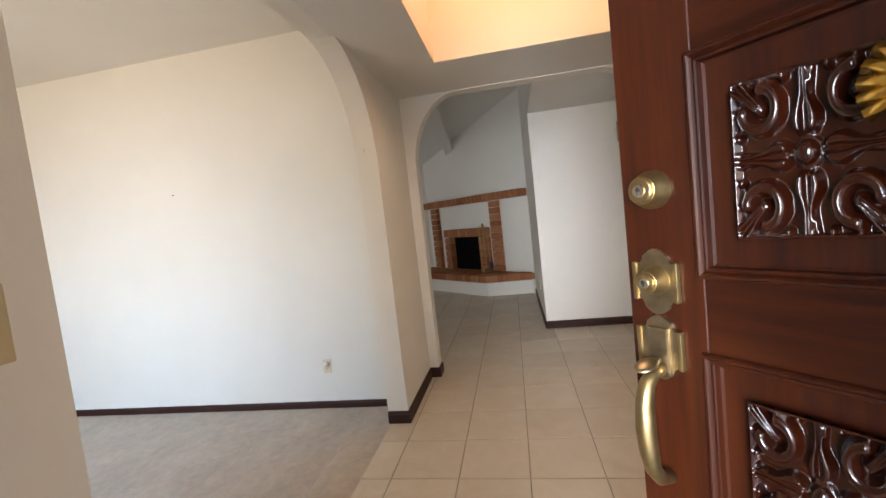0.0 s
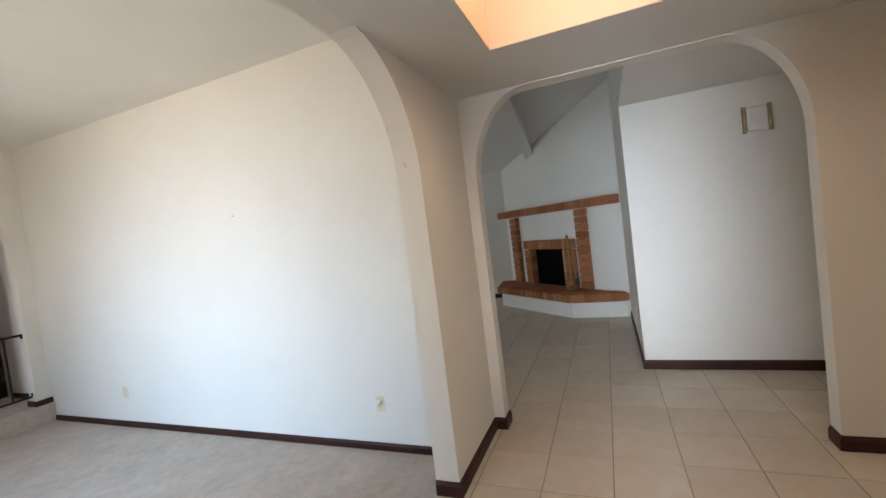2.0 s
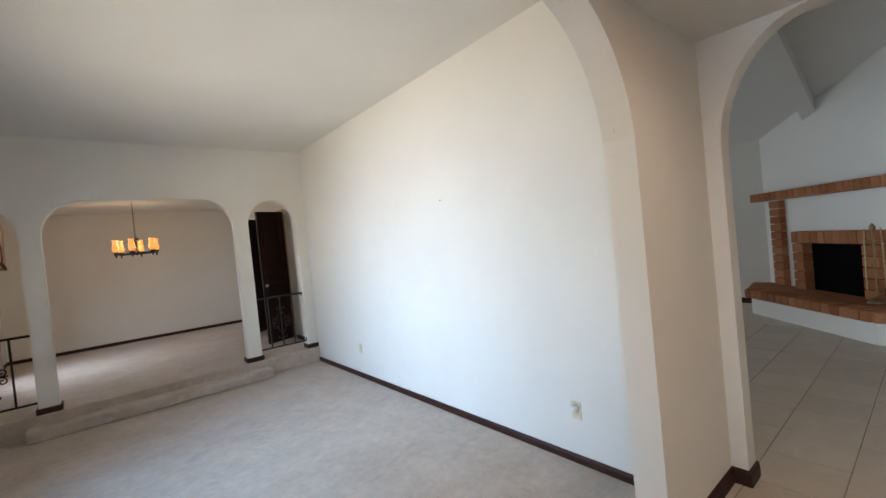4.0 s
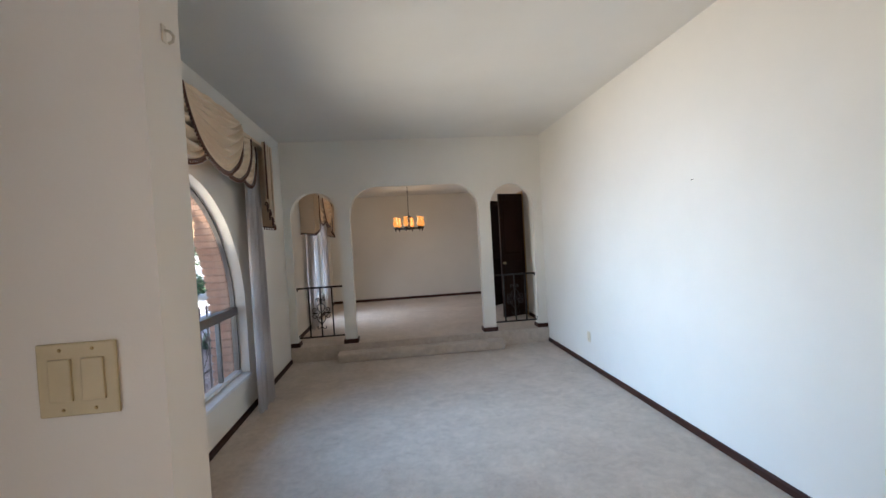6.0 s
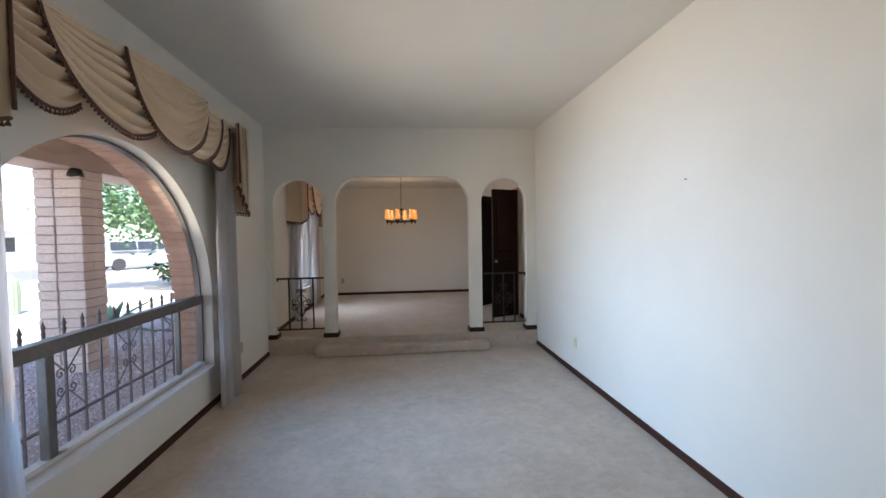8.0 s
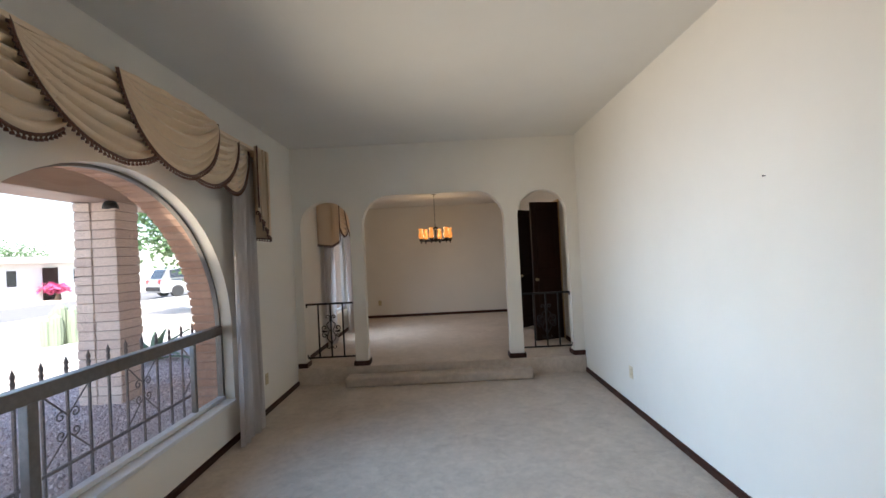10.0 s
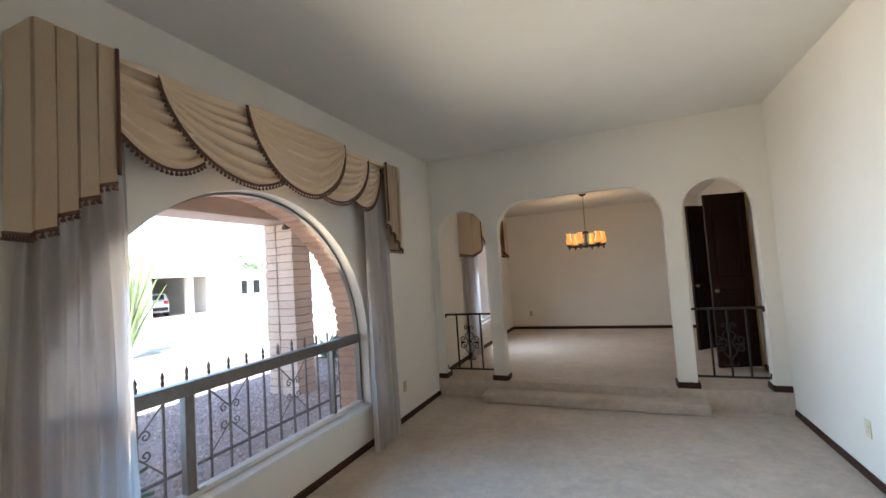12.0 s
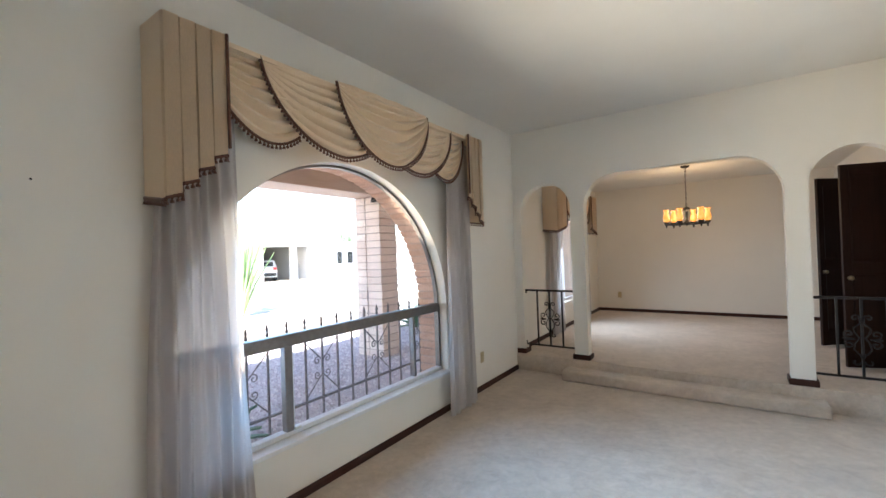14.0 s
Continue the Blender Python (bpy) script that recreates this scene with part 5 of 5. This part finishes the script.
# iron guard in front of the window
guard = thing("iron_fence", pose(-0.385, 0, 0.03), "brown wrought-iron fence with spear points outside the window", "fence")
part("bottom_rail", boxed(-0.008, 1.0, 0.385, 0.008, 3.78, 0.403), BROWNIRON, guard)
part("top_rail", boxed(-0.008, 1.0, 0.86, 0.008, 3.78, 0.878), BROWNIRON, guard)
for k in range(-9, 10):
    y = 2.39 + 0.155 * k
    if not 1.0 < y < 3.78:
        continue
    bar = part("bar", boxed(-0.0065, y - 0.0065, 0.0, 0.0065, y + 0.0065, 0.95), BROWNIRON, guard)
    part("spear_point", lathe(bmesh.new(), [(0, 0.945), (0.011, 0.95), (0.013, 0.965), (0.007, 0.98), (0.012, 0.99), (0.013, 1.0), (0.005, 1.025), (0, 1.045)], Matrix.Translation((0, y, 0)), 10), BROWNIRON, bar, smooth=True)
    if k % 4 == 0:
        bm = bmesh.new()
        for sy in (-1, 1):
            for sz in (-1, 1):
                pts = scroll(0.048, sz * 0.055, 0.034, 1.2, math.pi - sz * 0.6, -sz, n=18)
                tube(bm, [(0, y + sy * px, 0.63 + pz) for px, _, pz in pts], 0.005, 5)
        part("scroll", bm, BROWNIRON, guard, smooth=True)
        bm = bmesh.new()
        for sy in (-1, 1):
            tube(bm, [(0, y, 0.68), (0, y + sy * 0.155, 0.84)], 0.005, 5)
            tube(bm, [(0, y, 0.58), (0, y + sy * 0.155, 0.42)], 0.005, 5)
        part("brace", bm, BROWNIRON, guard)

# plants


def agave(x, y, z, size, count, seed, label):
    r = random.Random(seed)
    ob = thing("agave", pose(x, y, z), label, "plant", "agaves")
    for k in range(count):
        a = k * 2.4 + r.uniform(-0.2, 0.2)
        up = 0.35 + 0.9 * k / count
        ln = size * r.uniform(0.8, 1.1)
        bm = bmesh.new()
        rows = []
        for j in range(9):
            f = j / 8
            w = 0.055 * size * (1 - f) ** 0.7 * (0.6 + 1.6 * min(f * 3, 1)) if j < 8 else 0.001
            d = ln * f
            bend = up - 0.35 * f
            cx, cz = d * math.cos(bend), d * math.sin(bend)
            c, s = math.cos(a), math.sin(a)
            rows.append([bm.verts.new((cx * c - o * s, cx * s + o * c, cz + h)) for o, h in ((-w, 0.02 * size), (0, -0.012), (w, 0.02 * size), (0, 0.012))])
        for p, q2 in zip(rows, rows[1:]):
            for i in range(4):
                bm.faces.new((p[i], p[(i + 1) % 4], q2[(i + 1) % 4], q2[i]))
        bm.faces.new(rows[0])
        bmesh.ops.recalc_face_normals(bm, faces=bm.faces)
        part("leaf", bm, AGAVE, ob)
    return ob


agave(-3.0, 6.8, 0.03, 0.74, 20, 1, "grey-green agave beside the porch pillar")
agave(-1.05, 1.75, 0.03, 0.58, 16, 2, "grey-green agave in the gravel bed")
agave(-1.6, 6.3, 0.03, 0.55, 14, 3, "grey-green agave in the gravel bed")


def tree(x, y, z, trunk_h, crown, seed, label, leaves=2600, foliage=None, name="tree", leafage="uneven green leaf crown"):
    r = random.Random(seed)
    ob = thing(name, pose(x, y, z), label, name)
    bm = bmesh.new()
    tube(bm, [(0, 0, 0), (0.06, 0.02, trunk_h * 0.5), (-0.02, 0.05, trunk_h)], 0.16, 9, taper=[1.25, 0.9, 0.7])
    tips = []
    for k in range(9):
        a = k * 0.7 + r.uniform(-0.2, 0.2)
        ln = crown * r.uniform(0.55, 0.95)
        e = (ln * math.cos(a), ln * math.sin(a), trunk_h + crown * r.uniform(0.15, 0.8))
        mid = (e[0] * 0.45, e[1] * 0.45, trunk_h + (e[2] - trunk_h) * 0.65)
        tube(bm, [(0, 0.04, trunk_h * 0.85), mid, e], 0.07, 6, taper=[1, 0.6, 0.25])
        tips += [e, mid]
    part("trunk", bm, BARK, ob, smooth=True)
    verts, faces = [], []
    clumps = [(Vector(t) + Vector((r.gauss(0, 0.25), r.gauss(0, 0.25), r.gauss(0, 0.2))) * crown * 0.6, crown * r.uniform(0.2, 0.36)) for t in tips for _ in range(3)]
    for k in range(leaves):
        c, rad = clumps[r.randrange(len(clumps))]
        p = c + Vector((r.gauss(0, 0.55), r.gauss(0, 0.55), r.gauss(0, 0.42))) * rad
        q3 = Euler((r.uniform(-0.9, 0.9), r.uniform(-0.9, 0.9), r.uniform(0, 6.28))).to_matrix()
        l, w = r.uniform(0.12, 0.22), r.uniform(0.05, 0.09)
        i = len(verts)
        verts += [p + q3 @ Vector(v) for v in ((0, 0, 0), (w, l * 0.5, 0.02), (0, l, -0.03), (-w, l * 0.5, 0.02))]
        faces.append((i, i + 1, i + 2, i + 3))
    me = bpy.data.meshes.new("crown")
    me.from_pydata([tuple(v) for v in verts], [], faces)
    me.materials.append(foliage or LEAF)
    cr = new("crown", me)
    cr.parent = ob
    tagged(cr, leafage, kind="stuff")
    return ob


tree(-5.95, 15.2, -0.12, 1.75, 2.9, 5, "green leafy tree in the sunlit front yard", 6500)
tree(-6.5, 16.2, -0.12, 0.15, 0.7, 9, "low green bush at the foot of the tree", 1100, None, "shrub", "dense green leaf crown")
tree(-31.0, 17.0, -0.12, 2.6, 2.6, 6, "hazy green tree behind the neighbouring house", 1500)
tree(-30.0, 30.0, -0.12, 2.4, 2.4, 7, "hazy green tree behind the neighbouring house", 1500)
tree(-23.0, 26.3, -0.12, 0.55, 0.62, 8, "pink flowering shrub before the white house", 900, BLOSSOM, "shrub", "pink blossom crown")
cact = thing("columnar_cactus", pose(-7.0, 9.42, -0.12), "clump of pale green columnar cacti", "cactus")
for k, (dx, dy, hh, rr) in enumerate(((0, 0, 1.0, 0.13), (0.22, 0.1, 0.92, 0.12), (-0.21, 0.08, 0.86, 0.12), (0.08, -0.2, 0.78, 0.11), (-0.1, -0.24, 0.7, 0.11))):
    bm = bmesh.new()
    rows = []
    for j in range(10):
        f = j / 9
        rr2 = rr * (0.85 + 0.2 * math.sin(f * 3)) * (1 if f < 0.85 else math.sqrt(max(0.02, 1 - ((f - 0.85) / 0.15) ** 2)))
        rows.append([bm.verts.new((dx + rr2 * (1 + 0.1 * (i % 2)) * math.cos(2 * math.pi * i / 24), dy + rr2 * (1 + 0.1 * (i % 2)) * math.sin(2 * math.pi * i / 24), hh * f)) for i in range(24)])
    for p, q2 in zip(rows, rows[1:]):
        for i in range(24):
            bm.faces.new((p[i], p[(i + 1) % 24], q2[(i + 1) % 24], q2[i]))
    bm.faces.new(rows[-1])
    part("stem", bm, CACTUS, cact)
oco = thing("desert_shrub", pose(-9.2, 6.7, -0.12), "tall green desert shrub with many thin upright canes", "shrub")
r = random.Random(12)
for k in range(44):
    a, sp = r.uniform(0, 6.28), r.uniform(0.15, 0.95)
    ln = r.uniform(1.2, 2.9) if k < 36 else r.uniform(2.9, 3.6)
    part("cane", tube(bmesh.new(), [(0, 0, 0), (sp * 0.4 * math.cos(a), sp * 0.4 * math.sin(a), ln * 0.5), (sp * math.cos(a), sp * math.sin(a), ln)], 0.034, 5, taper=[1, 0.9, 0.3]), CANE, oco)

# cars


def car(m, paintwork, label, tall=1.65, long=4.6):
    ob = thing("parked_car", m, label, "car")
    hl = long / 2
    side = [(-hl, 0.38), (-hl + 0.02, 0.95), (-hl + 0.15, 1.02), (-hl + 0.42, tall - 0.06), (-hl + 0.7, tall), (0.35, tall), (0.62, tall - 0.05), (1.25, 1.08), (hl - 0.35, 0.98), (hl - 0.05, 0.78), (hl, 0.42), (hl - 0.1, 0.28), (-hl + 0.1, 0.28)]
    bm = bmesh.new()
    rows = []
    for yy, sc in ((-0.9, 0.0), (-0.86, 1.0), (0.86, 1.0), (0.9, 0.0)):
        rows.append([bm.verts.new((x, yy * (1 if z < 1.1 else 1 - 0.22 * (z - 1.1) / 0.5), z if sc else min(z, 1.0))) for x, z in side])
    n2 = len(side)
    for p, q2 in zip(rows, rows[1:]):
        for i in range(n2):
            bm.faces.new((p[i], p[(i + 1) % n2], q2[(i + 1) % n2], q2[i]))
    bm.faces.new(rows[0])
    bm.faces.new(rows[-1][::-1])
    bmesh.ops.recalc_face_normals(bm, faces=bm.faces)
    part("body", bm, paintwork, ob)
    for s in (-1, 1):
        for x0, x1 in ((-hl + 0.5, -0.55), (-0.5, 0.45), (0.5, 1.0)):
            ins = 0.16 if x1 > 0.9 else 0.0
            bm = bmesh.new()
            lo, hi = 1.08, tall - 0.12
            wl, wh = 0.905, 0.905 * (1 - 0.22 * (hi - 1.1) / 0.5) + 0.012
            vs = [bm.verts.new(v) for v in ((x0, s * wl, lo), (x1, s * wl, lo), (x1 - ins * 1.6 - 0.05, s * wh, hi), (x0 + 0.05, s * wh, hi))]
            ex = bmesh.ops.extrude_face_region(bm, geom=[bm.faces.new(vs)])
            bmesh.ops.translate(bm, verts=[v for v in ex["geom"] if isinstance(v, bmesh.types.BMVert)], vec=(0, -s * 0.02, 0))
            bmesh.ops.recalc_face_normals(bm, faces=bm.faces)
            part("side_window", bm, DARKGLASS, ob)
        part("tail_light", boxed(-hl - 0.01, s * 0.62, 0.8, -hl + 0.12, s * 0.88, 1.0, 0.01), REDCAR, ob)
    part("rear_window", prism(bmesh.new(), [(-hl + 0.16, 1.08), (-hl + 0.38, tall - 0.12), (-hl + 0.36, tall - 0.11), (-hl + 0.13, 1.08)], -0.66, 0.66, "y"), DARKGLASS, ob)
    part("bumper", boxed(-hl - 0.06, -0.85, 0.38, -hl + 0.1, 0.85, 0.6, 0.03, 2), TY1E, ob)
    for x in (-hl + 0.85, hl - 0.9):
        for s in (-1, 1):
            wm = Matrix.Translation((x, s * 0.8, 0.34)) @ Matrix.Rotation(radians(90), 4, 'X')
            wheel = part("wheel", lathe(bmesh.new(), [(0.2, -0.12), (0.31, -0.12), (0.34, -0.08), (0.34, 0.08), (0.31, 0.12), (0.2, 0.12)], wm, 24), TY1E, ob)
            part("rim", lathe(bmesh.new(), [(0, -0.1), (0.2, -0.115), (0.21, 0), (0.2, 0.115), (0, 0.1)], wm, 20), RIM, wheel)
    return ob


car(pose(-13.0, 24.6, -0.05, 0, 0, 57), SILVER, "silver estate car parked near the tree")
car(pose(-26.6, 18.1, -0.12, 0, 0, 150), WHITECAR, "white car parked under the carport", 1.5, 4.2)

# neighbouring house across the street
house = thing("neighbour_house", pose(-24, 0, -0.12), "low white stucco house with a flat roof and carport", "house")
part("wall", boxed(-8, 20.2, 0, 0, 33, 2.5), STUCCO, house)
part("rear_wall", boxed(-8, 16.6, 0, -7.8, 20.2, 2.5), STUCCO, house)
part("side_wall", boxed(-8, 11.8, 0, 0, 16.6, 2.5), STUCCO, house)
part("roof", boxed(-8.3, 11.4, 2.5, 0.7, 33.4, 2.72, 0.02), ROOFING, house)
part("fascia", boxed(0.7, 11.4, 2.42, 0.78, 33.4, 2.78), STUCCO, house)
for y in (18.95,):
    part("carport_post", boxed(-0.2, y - 0.2, 0, 0.2, y + 0.2, 2.5, 0.01), STUCCO, house)
for y0, y1 in ((22.98, 23.6), (24.08, 24.78), (28.5, 30.0)):
    w = part("window", boxed(0.0, y0, 0.95, 0.06, y1, 2.05), WHITEALU, house)
    part("pane", boxed(0.05, y0 + 0.07, 1.02, 0.07, y1 - 0.07, 1.98), DARKGLASS, w)
dd = part("door", boxed(0.0, 26.4, 0, 0.07, 27.4, 2.1), DARKDOOR, house)

# ---------------------------------------------------------------- floor tiles
PITCH, GAP = 0.335, 0.005


def cut_tile(i, j, region):
    x0, x1 = 2.72 + PITCH * i, 2.72 + PITCH * (i + 1) - GAP
    y0, y1 = -0.31 + PITCH * j, -0.31 + PITCH * (j + 1) - GAP
    x0, x1 = max(x0, region[0]), min(x1, region[1])
    y0, y1 = max(y0, region[2]), min(y1, region[3])
    return (x0, y0, x1, y1) if x1 - x0 > 0.02 and y1 - y0 > 0.02 else None


def tile_mesh(w, d):
    bm = boxed(-w / 2, -d / 2, -0.012, w / 2, d / 2, 0.0)
    es = [e for e in bm.edges if all(v.co.z > -0.001 for v in e.verts)]
    bmesh.ops.bevel(bm, geom=es, offset=0.0025, segments=1, affect='EDGES')
    me = bpy.data.meshes.new("tile")
    bm.to_mesh(me)
    bm.free()
    me.materials.append(TILE)
    return me


shared = {}
count = 0
far_v, far_f = [], []
for region in ((0.45, W + 0.055, -2.6, 0.178), (W + 0.056, FX, -2.6, 4.6)):
    for i in range(-8, 18):
        for j in range(-8, 16):
            t = cut_tile(i, j, region)
            if not t:
                continue
            x0, y0, x1, y1 = t
            if x0 > HX and y1 < HY:
                continue
            if x1 < 7.2 and y0 < 1.3 and count < 300:
                key = (round(x1 - x0, 3), round(y1 - y0, 3))
                if key not in shared:
                    shared[key] = tile_mesh(*key)
                ob = new("tile", shared[key])
                ob.parent = floor_entry
                ob.location = ((x0 + x1) / 2, (y0 + y1) / 2, ZE + random.uniform(-0.0004, 0.0004))
                count += 1
            else:
                k = len(far_v)
                far_v += [(x, y, z) for z in (ZE - 0.01, ZE) for x, y in ((x0, y0), (x1, y0), (x1, y1), (x0, y1))]
                far_f += [tuple(k + q for q in f) for f in ((4, 5, 6, 7), (0, 1, 5, 4), (1, 2, 6, 5), (2, 3, 7, 6), (3, 0, 4, 7))]
me = bpy.data.meshes.new("far_tiles")
me.from_pydata(far_v, [], far_f)
me.materials.append(TILE)
ft = new("far_tiles", me)
ft.parent = floor_entry
tagged(ft, "cream floor tiles further into the house", kind="stuff")
